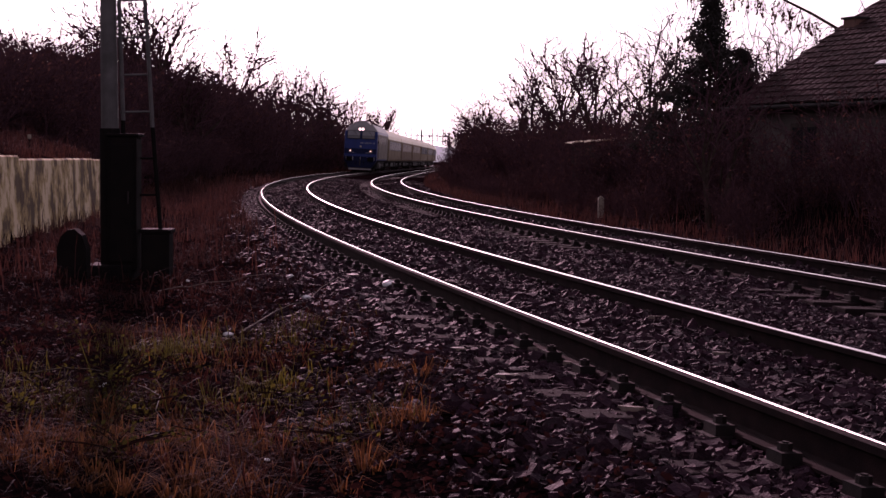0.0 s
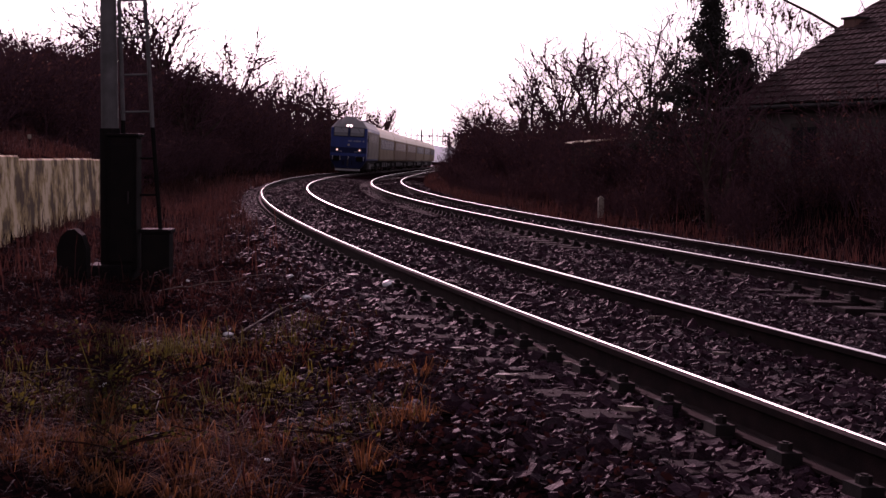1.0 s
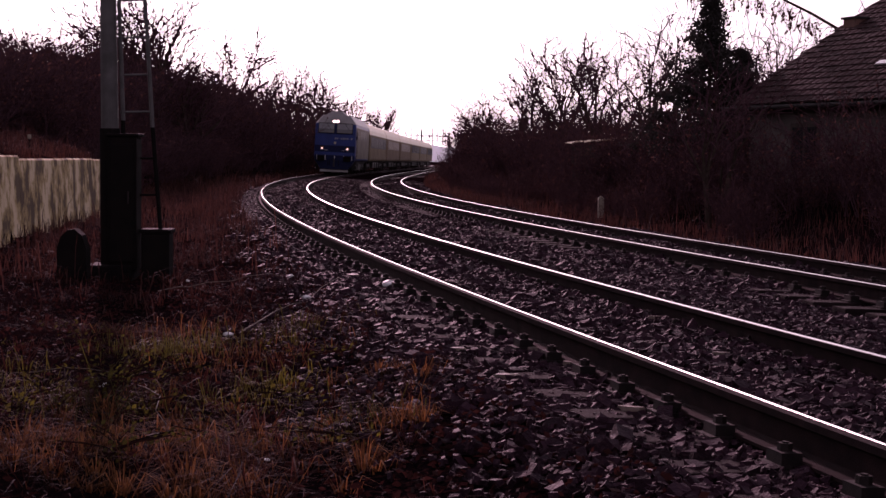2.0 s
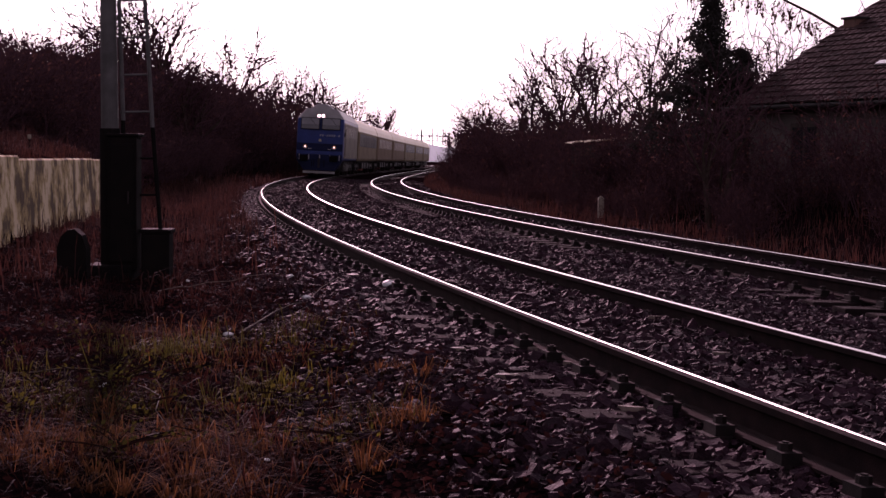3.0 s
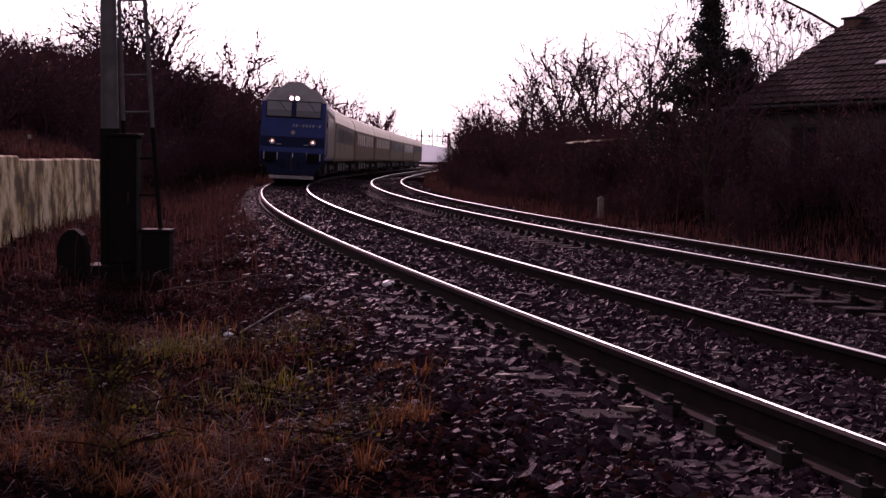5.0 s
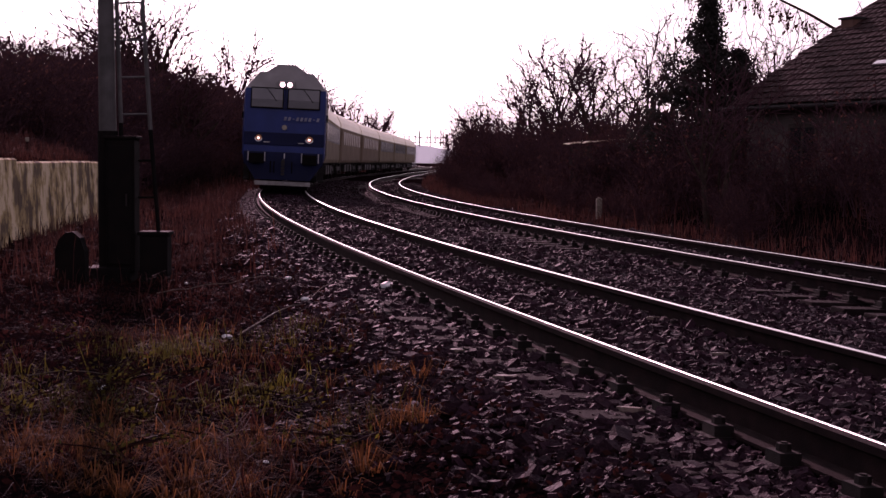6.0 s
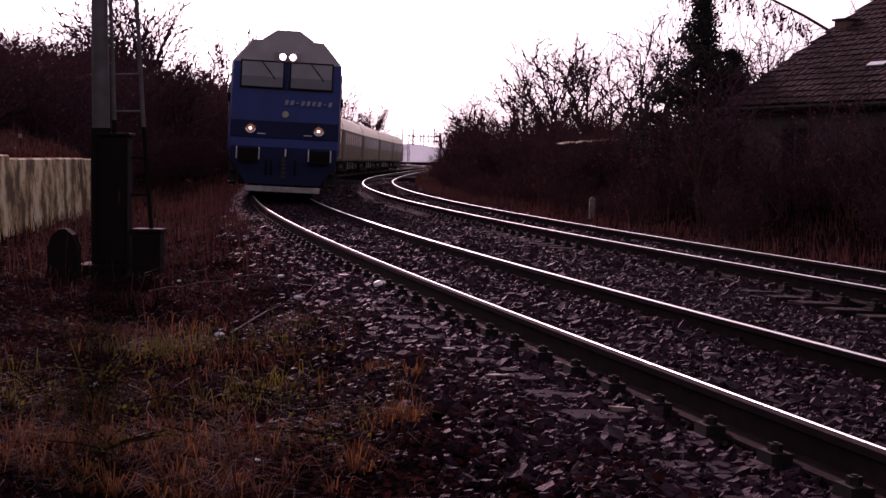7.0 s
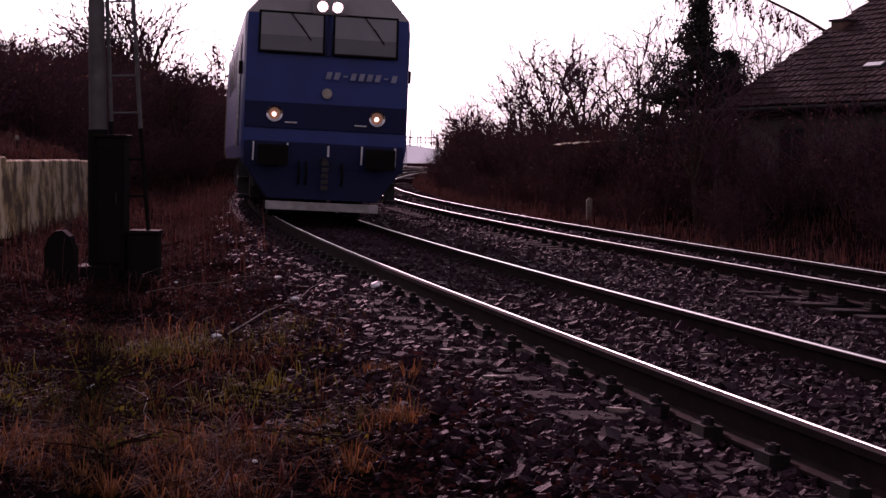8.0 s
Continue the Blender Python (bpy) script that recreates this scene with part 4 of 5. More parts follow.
def build_woods():
    rng = random.Random(21)
    trees = [bare_tree(31 + k, 6.0, (0.6, 0.52, 0.42, 0.5, 0.56)[k], (0.2, 0.3, 0.45, 0.35, 0.22)[k], lab, (2, 3, 1, 2, 3)[k], (3, 3, 4, 3, 3)[k]) for k, lab in enumerate((
        "leafless grey-brown tree with fine spreading twigs", "leafless upright tree with many thin shoots", "leafless rounded tree on the bank",
        "slender leafless tree with upright twigs", "leafless forked tree with a wide crown"))]
    shrubs = [shrub(50 + k, 1.6, 2.3, 46, 0.7, lab) for k, lab in enumerate((
        "dense brown winter shrub with withered leaves", "tangled leafless thicket of brown stems", "low dark bramble thicket on the slope"))]
    used = set()
    tall_of = {t: float(np.percentile([v.co.z for o in t.children for v in o.data.vertices], 98.5)) for t in trees}
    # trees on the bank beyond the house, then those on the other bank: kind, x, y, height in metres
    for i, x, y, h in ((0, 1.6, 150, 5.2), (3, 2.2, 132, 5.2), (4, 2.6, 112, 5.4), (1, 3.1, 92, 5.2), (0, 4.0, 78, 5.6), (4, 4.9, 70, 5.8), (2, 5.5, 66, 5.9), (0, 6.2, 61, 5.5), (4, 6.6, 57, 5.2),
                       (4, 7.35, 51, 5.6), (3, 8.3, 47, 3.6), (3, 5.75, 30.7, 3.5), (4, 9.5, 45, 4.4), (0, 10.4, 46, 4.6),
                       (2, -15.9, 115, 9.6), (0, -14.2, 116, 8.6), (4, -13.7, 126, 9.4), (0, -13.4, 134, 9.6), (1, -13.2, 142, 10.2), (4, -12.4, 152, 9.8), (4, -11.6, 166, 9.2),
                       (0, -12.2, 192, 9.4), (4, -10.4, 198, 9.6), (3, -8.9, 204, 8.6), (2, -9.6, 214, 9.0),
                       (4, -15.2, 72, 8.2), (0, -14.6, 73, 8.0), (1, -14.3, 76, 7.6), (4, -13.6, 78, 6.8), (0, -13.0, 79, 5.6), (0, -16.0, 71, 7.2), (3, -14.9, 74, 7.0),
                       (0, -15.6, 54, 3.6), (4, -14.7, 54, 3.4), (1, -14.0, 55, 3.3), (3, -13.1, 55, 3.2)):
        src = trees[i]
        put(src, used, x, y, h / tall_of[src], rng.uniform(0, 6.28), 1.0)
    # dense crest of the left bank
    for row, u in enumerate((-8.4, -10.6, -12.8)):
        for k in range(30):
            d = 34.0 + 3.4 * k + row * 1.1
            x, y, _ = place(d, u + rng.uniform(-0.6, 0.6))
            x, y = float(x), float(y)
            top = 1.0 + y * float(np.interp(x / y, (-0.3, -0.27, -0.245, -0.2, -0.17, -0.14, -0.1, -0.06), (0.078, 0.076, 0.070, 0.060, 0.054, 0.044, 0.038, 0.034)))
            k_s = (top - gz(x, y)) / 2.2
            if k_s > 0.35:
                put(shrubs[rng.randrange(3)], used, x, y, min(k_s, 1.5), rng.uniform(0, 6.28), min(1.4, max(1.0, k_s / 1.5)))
    # shrub belts on both banks
    for side in (-1, 1):
        s = 22.0 if side < 0 else 16.0
        while s < 190:
            rows = (2 if side < 0 else 3) if s < 80 else 1 if side < 0 else 2
            for r in range(rows):
                u = (-8.8 - r * 2.3 if s > 105 else -5.9 - r * 2.1 if s > 40 else -9.0 - r * 2.0) if side < 0 else 8.4 + r * 2.1
                u += rng.uniform(-0.7, 0.7)
                x, y, _ = place(s + rng.uniform(-1, 1), u)
                if 6.0 < x < 20 and 18 < y < 40 and r > 0:
                    continue
                k = rng.uniform(0.75, 1.15) * (float(np.interp(s, (25, 60, 110), (1.15, 1.25, 1.5))) if side < 0 else float(np.interp(s, (20, 38, 56, 72, 110), (0.7, 0.76, 0.84, 1.25, 1.5)))) * ((0.7 if side < 0 else 0.55) if r == 0 else 1.0)
                put(shrubs[rng.randrange(3)], used, float(x), float(y), k, rng.uniform(0, 6.28), rng.uniform(0.85, 1.15))
            s += 2.5 if s < 80 else 4.4
    for k in range(11):
        y = 20.0 + k * 1.5
        x = 5.4 + (36 - y) * 0.3 + rng.uniform(-0.4, 0.4)
        put(shrubs[rng.randrange(3)], used, x, y, rng.uniform(0.76, 0.9), rng.uniform(0, 6.28), rng.uniform(0.9, 1.15))
    for x, y in ((6.3, 37.6), (7.0, 39.6), (5.9, 39.4), (7.4, 41.0), (4.3, 46.6), (5.3, 46.2), (6.3, 45.6), (4.8, 45.0), (5.8, 44.6)):
        put(shrubs[rng.randrange(3)], used, x, y, 0.78, rng.uniform(0, 6.28), 1.1)
    for x, y in ((-12.0, 200), (-9.5, 205), (-15.0, 190), (-17.0, 180), (-7.5, 222), (-10.5, 212), (-13.5, 195), (-14.0, 206)):
        put(shrubs[rng.randrange(3)], used, x, y, rng.uniform(1.9, 2.4), rng.uniform(0, 6.28), 1.1)
    # taller thicket on the bank before the bend
    more = random.Random(77)
    for k in range(12):
        x, y, _ = place(96.0 + k * 5.0, -6.6 + more.uniform(-0.6, 0.6))
        put(shrubs[more.randrange(3)], used, float(x), float(y), more.uniform(2.0, 2.5), more.uniform(0, 6.28), 1.1)
    conifer(6.78, 38.0, 5.1, 2.3, 12, "dark narrow ragged conifer beside the house")
    conifer(7.68, 38.3, 3.5, 1.5, 13, "small dark conifer beside a taller one")
    # big tree behind the house, with a limb hung with dry pods
    rng = random.Random(77)
    tree = tagged(new("bare_tree"), "tall leafless tree with dry pods, overhanging the roof", "tree")
    tree.location = (12.4, 41.5, gz(12.4, 41.5))
    wood, fine, pods = Wood(), Wood(), Wood()
    grow(wood, fine, Vector((0, 0, -0.2)), Vector((0.1, 0, 1)).normalized(), 2.8, 0.16, 1, rng, 0.55, 0.2)
    limb = [Vector((0.0, 0, 2.6)), Vector((-1.0, -0.2, 3.7)), Vector((-2.2, -0.3, 4.35)), Vector((-3.4, -0.4, 4.9)), Vector((-4.6, -0.4, 5.15)), Vector((-5.6, -0.5, 5.1))]
    for i, (a, b) in enumerate(zip(limb, limb[1:])):
        wood.limb(a, b, 0.06 - i * 0.009, 0.051 - i * 0.009, 6)
        for _ in range(16):
            c = a.lerp(b, rng.random())
            e = c + Vector((rng.gauss(-0.2, 0.35), rng.gauss(0, 0.35), rng.gauss(-0.25, 0.3)))
            fine.limb(c, e, 0.013, 0.007, 3)
            for _ in range(4):
                f = c.lerp(e, rng.uniform(0.3, 1))
                t = f + Vector((rng.gauss(0, 0.1), rng.gauss(0, 0.1), -rng.uniform(0.15, 0.5)))
                fine.limb(f, t, 0.007, 0.005, 3)
                for _ in range(3):
                    pods.leaf(f.lerp(t, rng.uniform(0.3, 1)), rng.uniform(0.03, 0.07), rng)
    wood.object("trunk", M_BARK, tree)
    fine.object("crown", M_TWIG, tree)
    tagged(pods.object("hanging_fruit", M_DRYLEAF, tree), kind="stuff")


build_woods()


# ---- house on the bank ----
def build_house():
    house = tagged(new("house"), "low old house with a dark clay tile roof", "house")
    a = math.atan2(2.4, 5.0)
    house.matrix_basis = Matrix.Translation((6.95, 36.0, 0.0)) @ Matrix.Rotation(a, 4, "Z")
    # local: +x away from the track, -y along the eave towards the viewer
    LN, W, EAVE, RIDGE = 12.0, 9.8, 2.45, 5.45
    g = -0.6
    bm = bmesh.new()
    sec = [(0.4, g), (0.4, EAVE), (W / 2, RIDGE - 0.22), (W - 0.4, EAVE), (W - 0.4, g)]
    loft(bm, [[(x, y, z) for x, z in sec] for y in (-0.3, -LN)])
    part("wall", bm, M_PLASTER, house)
    for y in (-2.4, -5.4, -8.4):
        win = part("window", box(bmesh.new(), 0.34, 0.42, y - 0.5, y + 0.5, 0.9, 2.0, 0.01), M_WOODDARK, house, "dark wooden window frame")
        for k in (-1, 1):
            part("pane", box(bmesh.new(), 0.33, 0.345, y + k * 0.23 - 0.19, y + k * 0.23 + 0.19, 1.0, 1.9), M_WINDOW, win)
    ang = math.atan2(RIDGE - EAVE, W / 2)
    run = math.hypot(RIDGE - EAVE, W / 2)
    for sd in (0, 1):
        m = Matrix.Translation((0, 0, EAVE)) @ Matrix.Rotation(-ang, 4, "Y") if sd == 0 else Matrix.Translation((W, 0, EAVE)) @ Matrix.Rotation(math.pi, 4, "Z") @ Matrix.Translation((0, LN, 0)) @ Matrix.Rotation(-ang, 4, "Y")
        bm = bmesh.new()
        box(bm, -0.1, run, -LN, 0.0, -0.12, -0.02, 0, m)
        slab = part("roof", bm, M_WOODDARK, house)
        if sd:
            bm = bmesh.new()
            for r in range(17):
                box(bm, r * 0.33 - 0.1, r * 0.33 + 0.26, -LN, 0, 0.0, 0.03, 0, m @ Matrix.Translation((0, 0, 0.03)) @ Matrix.Rotation(radians(4), 4, "Y"))
            tagged(part("tile_row_rest", bm, M_TILE, slab), kind="stuff")
            continue
        bm = bmesh.new()
        tsec = [(0.0, -0.115, 0.0), (0.0, -0.06, 0.014), (0.0, 0.06, 0.014), (0.0, 0.115, 0.0), (0.0, 0.115, 0.016), (0.0, 0.06, 0.032), (0.0, -0.06, 0.032), (0.0, -0.115, 0.016)]
        loft(bm, [[(x, y, z) for x0, y, z in tsec] for x in (-0.17, 0.19)])
        tile = part("tile", bm, M_TILE, slab)
        me = tile.data
        rng = random.Random(2)
        rest_v, rest_f = [], []
        first = True
        for r in range(20):
            for c in range(int(LN / 0.24)):
                tm = m @ Matrix.Translation((r * 0.285 + 0.1 + rng.uniform(-0.012, 0.012), -0.12 - c * 0.24 + (0.12 if r % 2 else 0) - 0.1, 0.025 + rng.uniform(0, 0.012))) @ Matrix.Rotation(radians(4.5 + rng.uniform(-1.5, 1.5)), 4, "Y") @ Matrix.Rotation(rng.gauss(0, 0.02), 4, "Z")
                if first:
                    tile.matrix_basis, first = tm, False
                elif c < 15:
                    o = new("tile", me)
                    o.parent, o.matrix_basis = slab, tm
                else:
                    k = len(rest_v)
                    rest_v += [tuple(tm @ v.co) for v in me.vertices]
                    rest_f += [tuple(q + k for q in p.vertices) for p in me.polygons]
        tagged(mesh_of("more_tiles", rest_v, rest_f, M_TILE, slab), kind="stuff")
        light = part("skylight", box(bmesh.new(), 1.46, 1.7, -4.3, -3.66, 0.03, 0.1, 0.01, m), M_UNDER, slab, "dark skylight frame")
        part("pane", box(bmesh.new(), 1.5, 1.66, -4.26, -3.7, 0.101, 0.108, 0, m), M_CHROME, light, "skylight pane that mirrors the sky")
    bm = bmesh.new()
    for k in range(int(LN / 0.38)):
        rod(bm, (W / 2, -k * 0.38, RIDGE + 0.02), (W / 2, -k * 0.38 - 0.4, RIDGE + 0.035), 0.12, 0.105, 10)
    part("ridge", bm, M_TILE, house)
    chim = part("chimney", box(bmesh.new(), 3.2, 3.75, -0.75, -0.3, 4.0, 4.68, 0.01), M_BRICK, house, "short brick chimney")
    part("cap", box(bmesh.new(), 3.15, 3.8, -0.8, -0.25, 4.682, 4.74, 0.01), M_UNDER, chim)
    bm = bmesh.new()
    pts = [(0.09 * math.cos(t), 0.09 * math.sin(t)) for t in np.linspace(math.pi, 2 * math.pi, 8)] + [(0.075 * math.cos(t), 0.075 * math.sin(t)) for t in np.linspace(2 * math.pi, math.pi, 8)]
    loft(bm, [[(-0.16 + px, y, EAVE - 0.04 + pz) for px, pz in pts] for y in (0.0, -LN)])
    part("gutter", bm, M_GREYPOLE, house, "grey half-round gutter")
    return house


M_BRICK = material("sooty red brick", (0.22, 0.1, 0.07), (0.13, 0.07, 0.055), 0.9, scale=5, fine=40, bump=0.4)
build_house()


# ---- low shed among the trees ----
def build_shed():
    shed = tagged(new("shed"), "low dark timber shed with a pale sheet roof", "shed")
    shed.matrix_basis = Matrix.Translation((4.2, 48.5, 0.25)) @ Matrix.Rotation(radians(-14), 4, "Z")
    for k in range(16):
        part("board", box(bmesh.new(), k * 0.25, k * 0.25 + 0.24, 0.0, 0.03, -0.5, 1.32 + k * 0.02), M_WOODDARK, shed)
    for x in (0.0, 3.97):
        part("side_wall", box(bmesh.new(), x, x + 0.03, 0.032, 2.6, -0.5, 1.3 + x * 0.08), M_WOODDARK, shed)
    bm = bmesh.new()
    n = 40
    top = [(4.4 * i / n - 0.2, 0.02 * math.cos(i * 1.571)) for i in range(n + 1)]
    for a, b in zip(top, top[1:]):
        q = [bm.verts.new((x, y, 1.4 + x * 0.085 + dz + (y + 0.2) * 0.04 + t)) for y in (-0.2, 2.8) for x, dz in (a, b) for t in (0.0, 0.012)]
        bm.faces.new((q[1], q[3], q[7], q[5]))
        bm.faces.new((q[0], q[4], q[6], q[2]))
        bm.faces.new((q[0], q[2], q[3], q[1]))
        bm.faces.new((q[4], q[5], q[7], q[6]))
    bmesh.ops.recalc_face_normals(bm, faces=bm.faces)
    part("roof_sheet", bm, M_COACHROOF, shed, "pale corrugated roof sheet")


build_shed()


# ---- small lineside things ----
def build_lineside():
    bm = bmesh.new()
    box(bm, -0.075, 0.075, -0.075, 0.075, -0.15, 0.52, 0.02)
    rod(bm, (0, 0, 0.5), (0, 0, 0.56), 0.07, 0.03, 8)
    x, y = 4.05, 37.8
    p = part("marker_post", bm, M_CONC)
    p.location = (x, y, gz(x, y))
    tagged(p, "short pale concrete marker post beside the far track", "post")
    x, y = -14.3, 150.0
    x = -0.0954 * 150
    st = tagged(new("striped_stake"), "thin red and white striped stake", "stake")
    st.location = (x, y, gz(x, y))
    for k in range(7):
        bm = bmesh.new()
        rod(bm, (0, 0, -0.3 + k * 0.35 if k == 0 else k * 0.35), (0, 0, (k + 1) * 0.35), 0.06)
        part("band", bm, M_WHITE if k % 2 else M_RED, st)
    # small marker on the slope above the wall
    x, y = -8.6, 30.5
    bm = bmesh.new()
    rod(bm, (0, 0, -0.1), (0, 0, 0.3), 0.02)
    sg = tagged(new("slope_marker"), "small pale marker plate on the slope", "sign")
    sg.location = (x, y, gz(x, y))
    part("stake", bm, M_BLACK, sg)
    part("plate", box(bmesh.new(), -0.04, 0.04, -0.02, 0.0, 0.25, 0.34, 0.005), M_CONC, sg)


build_lineside()


def build_verge_things():
    rng = random.Random(15)
    for pts, r in ((((-2.95, 15.2), (-2.6, 15.0), (-2.2, 15.3), (-1.9, 15.2), (-1.6, 14.6)), 0.01),
                   (((-1.55, 11.2), (-1.35, 11.9), (-1.15, 12.4), (-0.95, 13.4)), 0.009),
                   (((-1.85, 8.9), (-1.6, 8.3), (-1.42, 7.7)), 0.006), (((-2.6, 9.2), (-2.2, 9.1), (-1.9, 8.9)), 0.005), (((-1.5, 7.4), (-1.38, 7.1)), 0.008)):
        q = [Vector((x, y, gz(x, y) + 0.03 + 0.05 * (i % 2) + rng.uniform(0, 0.04))) for i, (x, y) in enumerate(pts)]
        line = [q[0]]
        for a, b in zip(q, q[1:]):
            line += [a.lerp(b, 0.5) + Vector((rng.gauss(0, 0.025), rng.gauss(0, 0.025), 0.02)), b]
        secs = []
        for i, c in enumerate(line):
            d = (line[min(i + 1, len(line) - 1)] - line[max(i - 1, 0)]).normalized()
            e = d.cross(Vector((0, 0, 1))).normalized()
            f = e.cross(d)
            w = 0.65 * r * (1 - 0.7 * i / len(line))
            secs.append([tuple(c + (e * math.cos(k * 1.2566) + f * math.sin(k * 1.2566)) * w) for k in range(5)])
        bm = loft(bmesh.new(), secs)
        tagged(part("fallen_branch", bm, M_STICK), "thin dry fallen branch in the grass", "branch", "fallen branches")
    # leafy weeds
    for x, y, h, n in ((-1.92, 8.25, 0.3, 9), (-1.62, 8.05, 0.22, 7), (-1.75, 9.1, 0.24, 7), (-2.25, 7.7, 0.24, 7), (-1.1, 7.3, 0.2, 6), (-3.2, 9.9, 0.26, 7), (-1.95, 8.7, 0.3, 9), (-2.1, 8.1, 0.26, 8), (-0.75, 8.2, 0.16, 6), (-0.45, 7.0, 0.18, 7), (-1.5, 6.6, 0.2, 8), (-2.6, 10.6, 0.22, 7), (-0.9, 9.6, 0.16, 6)):
        plant = tagged(new("weed_plant"), "small leafy green weed on the verge", "plant", "leafy weeds")
        plant.location = (x, y, gz(x, y))
        stem, lf = Wood(), Wood()
        for _ in range(n):
            a = rng.uniform(0, 6.283)
            p0 = Vector((rng.gauss(0, 0.03), rng.gauss(0, 0.03), -0.02))
            for k in range(4):
                p1 = p0 + Vector((math.cos(a) * 0.05 * k + rng.gauss(0, 0.015), math.sin(a) * 0.05 * k + rng.gauss(0, 0.015), h / 4 * (1 - 0.15 * k)))
                stem.limb(p0, p1, 0.004, 0.003, 4)
                for _ in range(3):
                    lf.leaf(p1 + Vector((rng.gauss(0, 0.03), rng.gauss(0, 0.03), rng.gauss(0, 0.02))), rng.uniform(0.009, 0.02), rng)
                p0 = p1
        stem.object("stem", M_STRAW, plant)
        lf.object("foliage", M_GREEN, plant)
    g = np.random.default_rng(31)
    for x, y, sx, n in ((-0.2, 7.2, 0.08, 140), (-0.95, 6.9, 0.3, 300), (-1.6, 6.7, 0.35, 320), (-2.2, 11.6, 0.3, 240), (-1.4, 9.9, 0.3, 220)):
        blades("dry_tuft", g.normal(x, sx, n), g.normal(y, sx, n), g.lognormal(-1.9, 0.35, n), g.uniform(0.3, 1.5, n), g.uniform(0.003, 0.007, n), M_TUFT, "tuft of bleached orange dry grass", int(1000 + x * 10))
    # sunlit tufts near the eye, each with blades that arch outwards
    tx, ty = g.uniform(-2.3, -0.05, 70), 6.1 + 2.6 * g.random(70) ** 1.6
    per = g.integers(14, 46, 70)
    cx, cy, hh = np.repeat(tx, per), np.repeat(ty, per), np.repeat(g.uniform(0.08, 0.26, 70), per)
    k = len(cx)
    a, d = g.uniform(0, 6.283, k), np.abs(g.normal(0, 0.04, k))
    blades("arching_grass", cx + np.cos(a) * d, cy + np.sin(a) * d, hh * g.uniform(0.5, 1.1, k), g.uniform(0.3, 1.7, k), g.uniform(0.004, 0.009, k), M_TUFT, "arching orange-brown tufts of dry grass", 71, 0.6, a)
    # flat pale stones lying on the ballast: x, y, length
    for x, y, ln in ((0.62, 9.05, 0.2), (1.06, 7.35, 0.2), (0.95, 8.05, 0.16), (-0.12, 12.2, 0.22), (0.45, 9.9, 0.16), (0.2, 10.8, 0.18), (1.6, 11.0, 0.13), (0.35, 7.9, 0.15), (0.75, 8.4, 0.14), (0.9, 6.9, 0.16), (-0.9, 14.6, 0.14), (-0.45, 17.5, 0.2), (-1.4, 18.5, 0.14), (2.1, 10.3, 0.12), (0.1, 9.0, 0.1), (1.7, 8.9, 0.12)):
        bm = bmesh.new()
        k = 7
        ring_ = [(ln / 2 * rng.uniform(0.75, 1.1) * math.cos(6.283 * i / k), ln / 3.2 * rng.uniform(0.7, 1.1) * math.sin(6.283 * i / k)) for i in range(k)]
        loft(bm, [[(a * f, b * f, z) for a, b in ring_] for f, z in ((0.9, -0.02), (1.0, 0.0), (0.94, 0.018))])
        st = part("flat_stone", bm, M_FLAT)
        st.matrix_basis = Matrix.Translation((x, y, gz(x, y) + 0.03)) @ Matrix.Rotation(rng.uniform(-0.4, 0.4), 4, "Z") @ Matrix.Rotation(rng.uniform(-0.1, 0.1), 4, "X")
        tagged(st, "flat pale broken stone lying on the ballast", "stone", "pale stones")
    # crumpled scraps of white paper
    for x, y, ln in ((-0.48, 13.4, 0.15), (-1.17, 12.6, 0.08), (-0.55, 14.3, 0.1), (-2.02, 8.7, 0.06), (-1.52, 14.6, 0.07), (-1.64, 11.2, 0.08), (-0.4, 14.0, 0.08), (-0.8, 6.7, 0.03), (-3.3, 10.1, 0.04), (-2.85, 16.4, 0.05)):
        bm = bmesh.new()
        bmesh.ops.create_icosphere(bm, subdivisions=2, radius=ln / 2)
        for v in bm.verts:
            v.co *= 1 + 0.5 * noise.noise(v.co * 60)
            v.co.z *= 0.45
        sc = part("paper_scrap", bm, M_WHITE)
        sc.location = (x, y, gz(x, y) + 0.06)
        tagged(sc, "crumpled white paper scrap on the ground", "paper", "paper scraps")


M_TUFT = material("bleached dry grass", (0.22, 0.085, 0.028), (0.02, 0.0085, 0.007), 0.8, scale=2.6, fine=9, bump=0.0, island=0.8, spec=0.1)
leafy(M_TUFT, 0.5)
M_STICK = material("dry barkless stick", (0.2, 0.15, 0.12), (0.11, 0.08, 0.065), 0.8, scale=20, fine=120, bump=0.2)
build_verge_things()


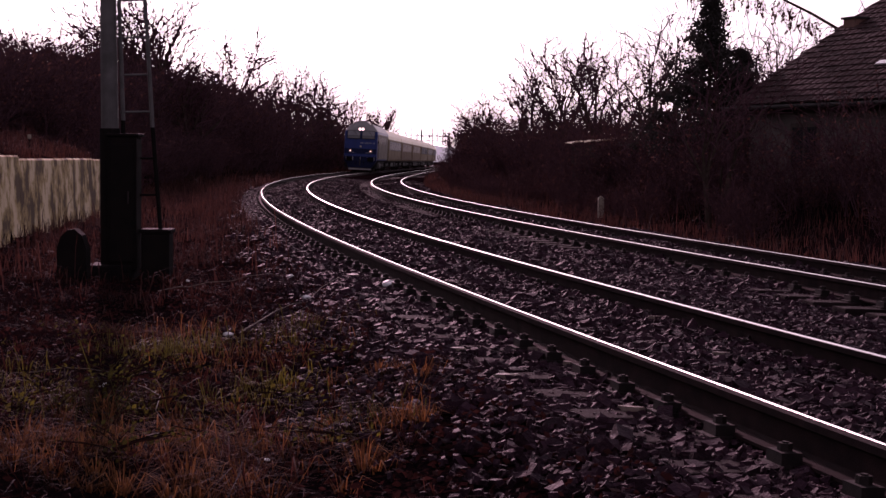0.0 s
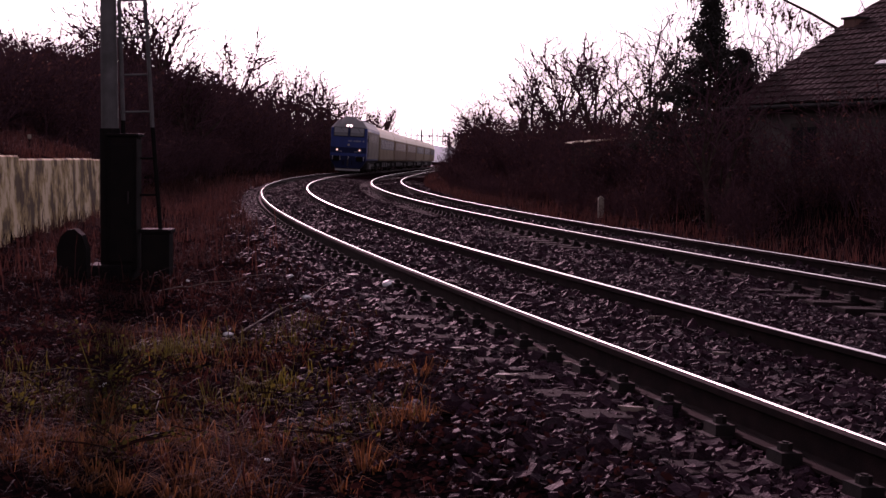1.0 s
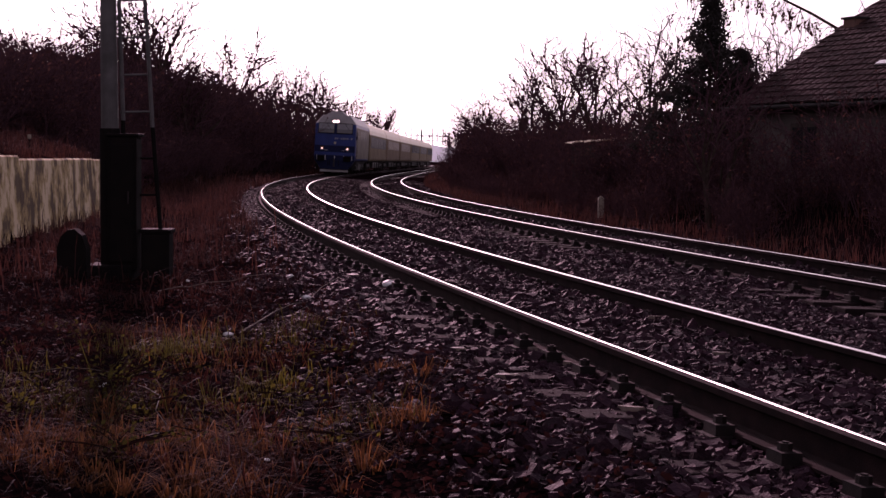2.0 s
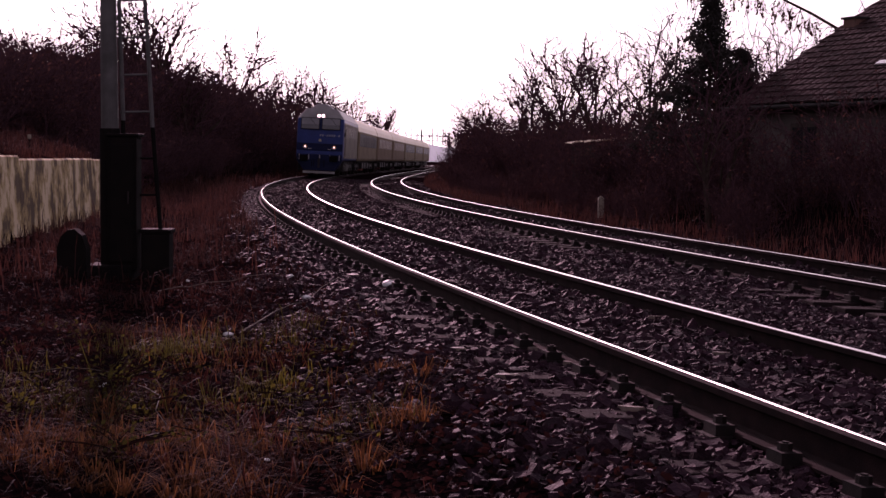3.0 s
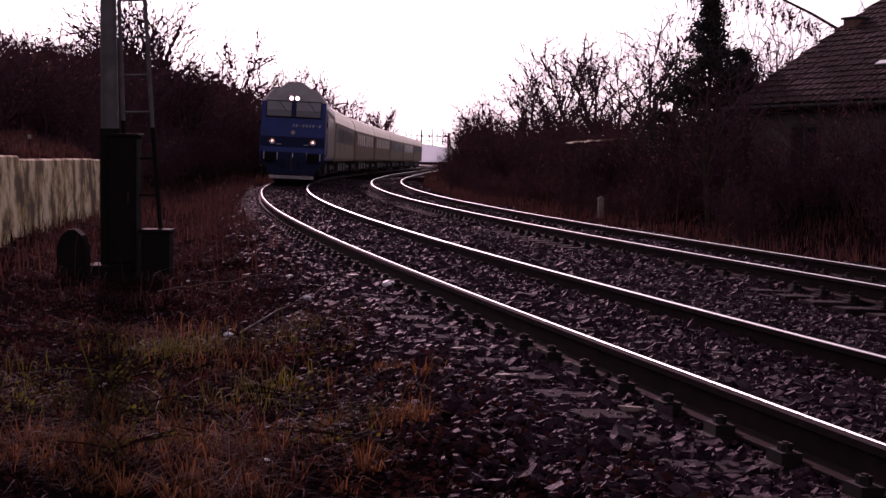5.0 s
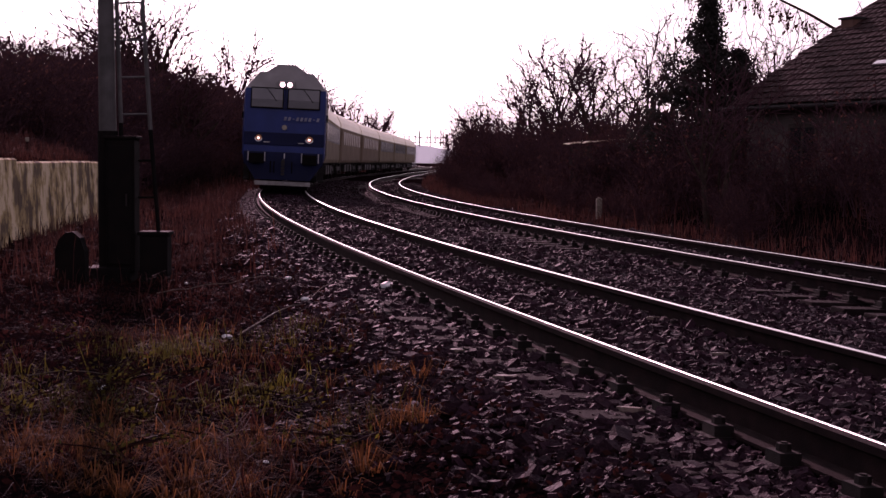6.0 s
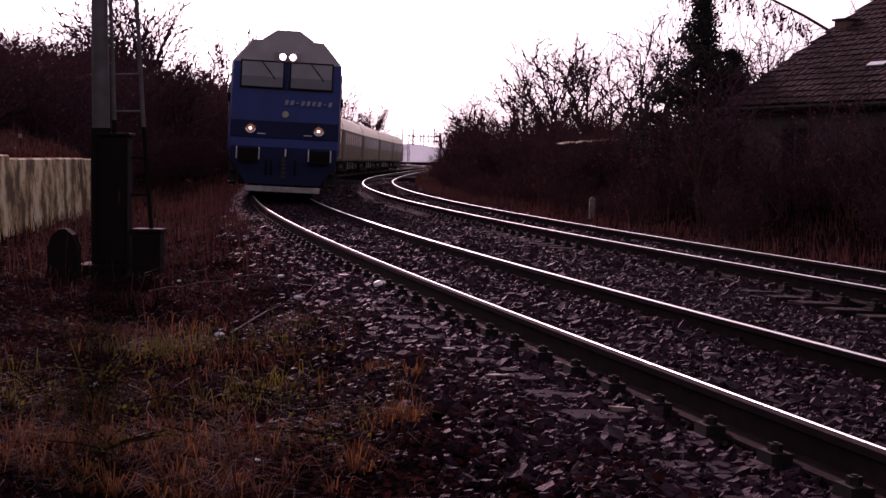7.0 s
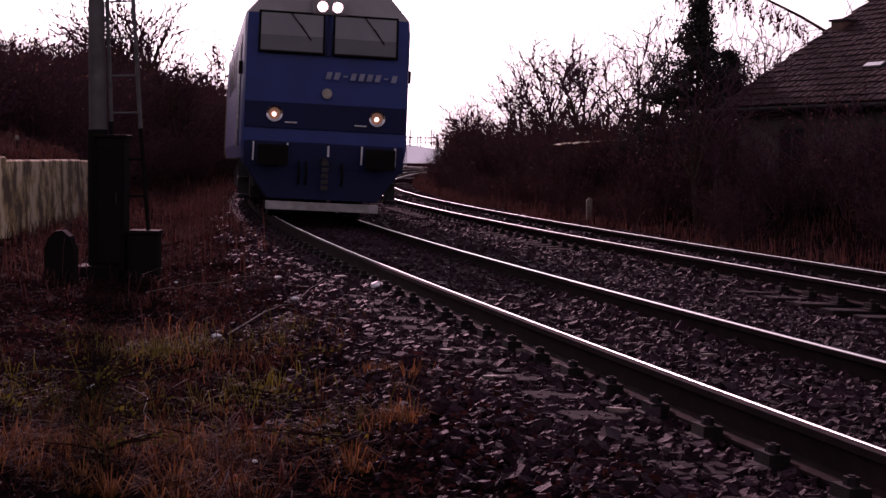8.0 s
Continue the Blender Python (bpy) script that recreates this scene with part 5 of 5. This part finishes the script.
def build_gantry(y, x0, x1, h):
    g = tagged(new("catenary_portal"), "distant grey lattice portal over the tracks", "portal", "portals far down the line")
    g.location = (0, y, -0.3)
    for x in (x0, x1):
        bm = bmesh.new()
        for dx in (-0.3, 0.3):
            rod(bm, (x + dx, 0, 0), (x + dx * 0.5, 0, h), 0.09, seg=4)
        for k in range(8):
            z0, z1 = h * k / 8, h * (k + 1) / 8
            sd = 1 if k % 2 else -1
            rod(bm, (x - 0.28 * sd, 0, z0), (x + 0.2 * sd, 0, z1), 0.05, seg=4)
        part("mast", bm, M_MAST, g)
    bm = bmesh.new()
    for z in (h - 2.2, h - 0.9):
        rod(bm, (x0, 0, z), (x1, 0, z), 0.09, seg=4)
    n = 10
    for k in range(n):
        xa, xb = x0 + (x1 - x0) * k / n, x0 + (x1 - x0) * (k + 1) / n
        rod(bm, (xa, 0, h - 2.2 if k % 2 else h - 0.9), (xb, 0, h - 0.9 if k % 2 else h - 2.2), 0.05, seg=4)
    part("beam", bm, M_MAST, g)
    for k in range(4):
        bm = bmesh.new()
        xx = x0 + (x1 - x0) * (k + 0.5) / 4
        rod(bm, (xx, 0, h - 3.2), (xx, 0, h + 0.9), 0.17, seg=6)
        part("insulator", bm, M_MAST, g)
    return g


build_gantry(350, -9.2, 0.9, 8.2)
build_gantry(430, -8.0, 1.4, 9.3)


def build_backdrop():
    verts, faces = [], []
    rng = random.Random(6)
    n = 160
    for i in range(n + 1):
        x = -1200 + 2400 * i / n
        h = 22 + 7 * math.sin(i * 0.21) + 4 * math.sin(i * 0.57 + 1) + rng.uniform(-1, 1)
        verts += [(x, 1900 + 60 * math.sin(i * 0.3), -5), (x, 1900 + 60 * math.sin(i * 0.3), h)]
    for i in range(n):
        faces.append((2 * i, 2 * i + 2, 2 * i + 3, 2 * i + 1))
    # the hills emit light themselves: haze and daylight are put into their colour
    tagged(mesh_of("backdrop", verts, faces, glow("self-lit haze colour", (0.57, 0.65, 0.56), 1.1)), "pale hills on the horizon, their haze painted as a glow", "hills", kind="structure")


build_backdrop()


# ---- all that moves ----
def motions():
    times = [0.5 * k for k in range(17)]
    walk(LOCO, [(t, vehicle_pose(front_s(t) , 3.6, 7.2)) for t in times])
    for k, c in enumerate(COACHES):
        walk(c, [(t, vehicle_pose(front_s(t) + LOCO_LENGTH + 0.7 + k * COACH_PITCH, 2.9, COACH_LENGTH - 5.8)) for t in times])
    for w, y, r in WHEELS:
        rows = []
        for k in range(241):
            t = k / 30
            roll = -(front_s(0) - front_s(t)) / r
            rows.append((t, Matrix.Translation((0, y, r)) @ Matrix.Rotation(roll, 4, "X")))
        walk(w, rows)


motions()
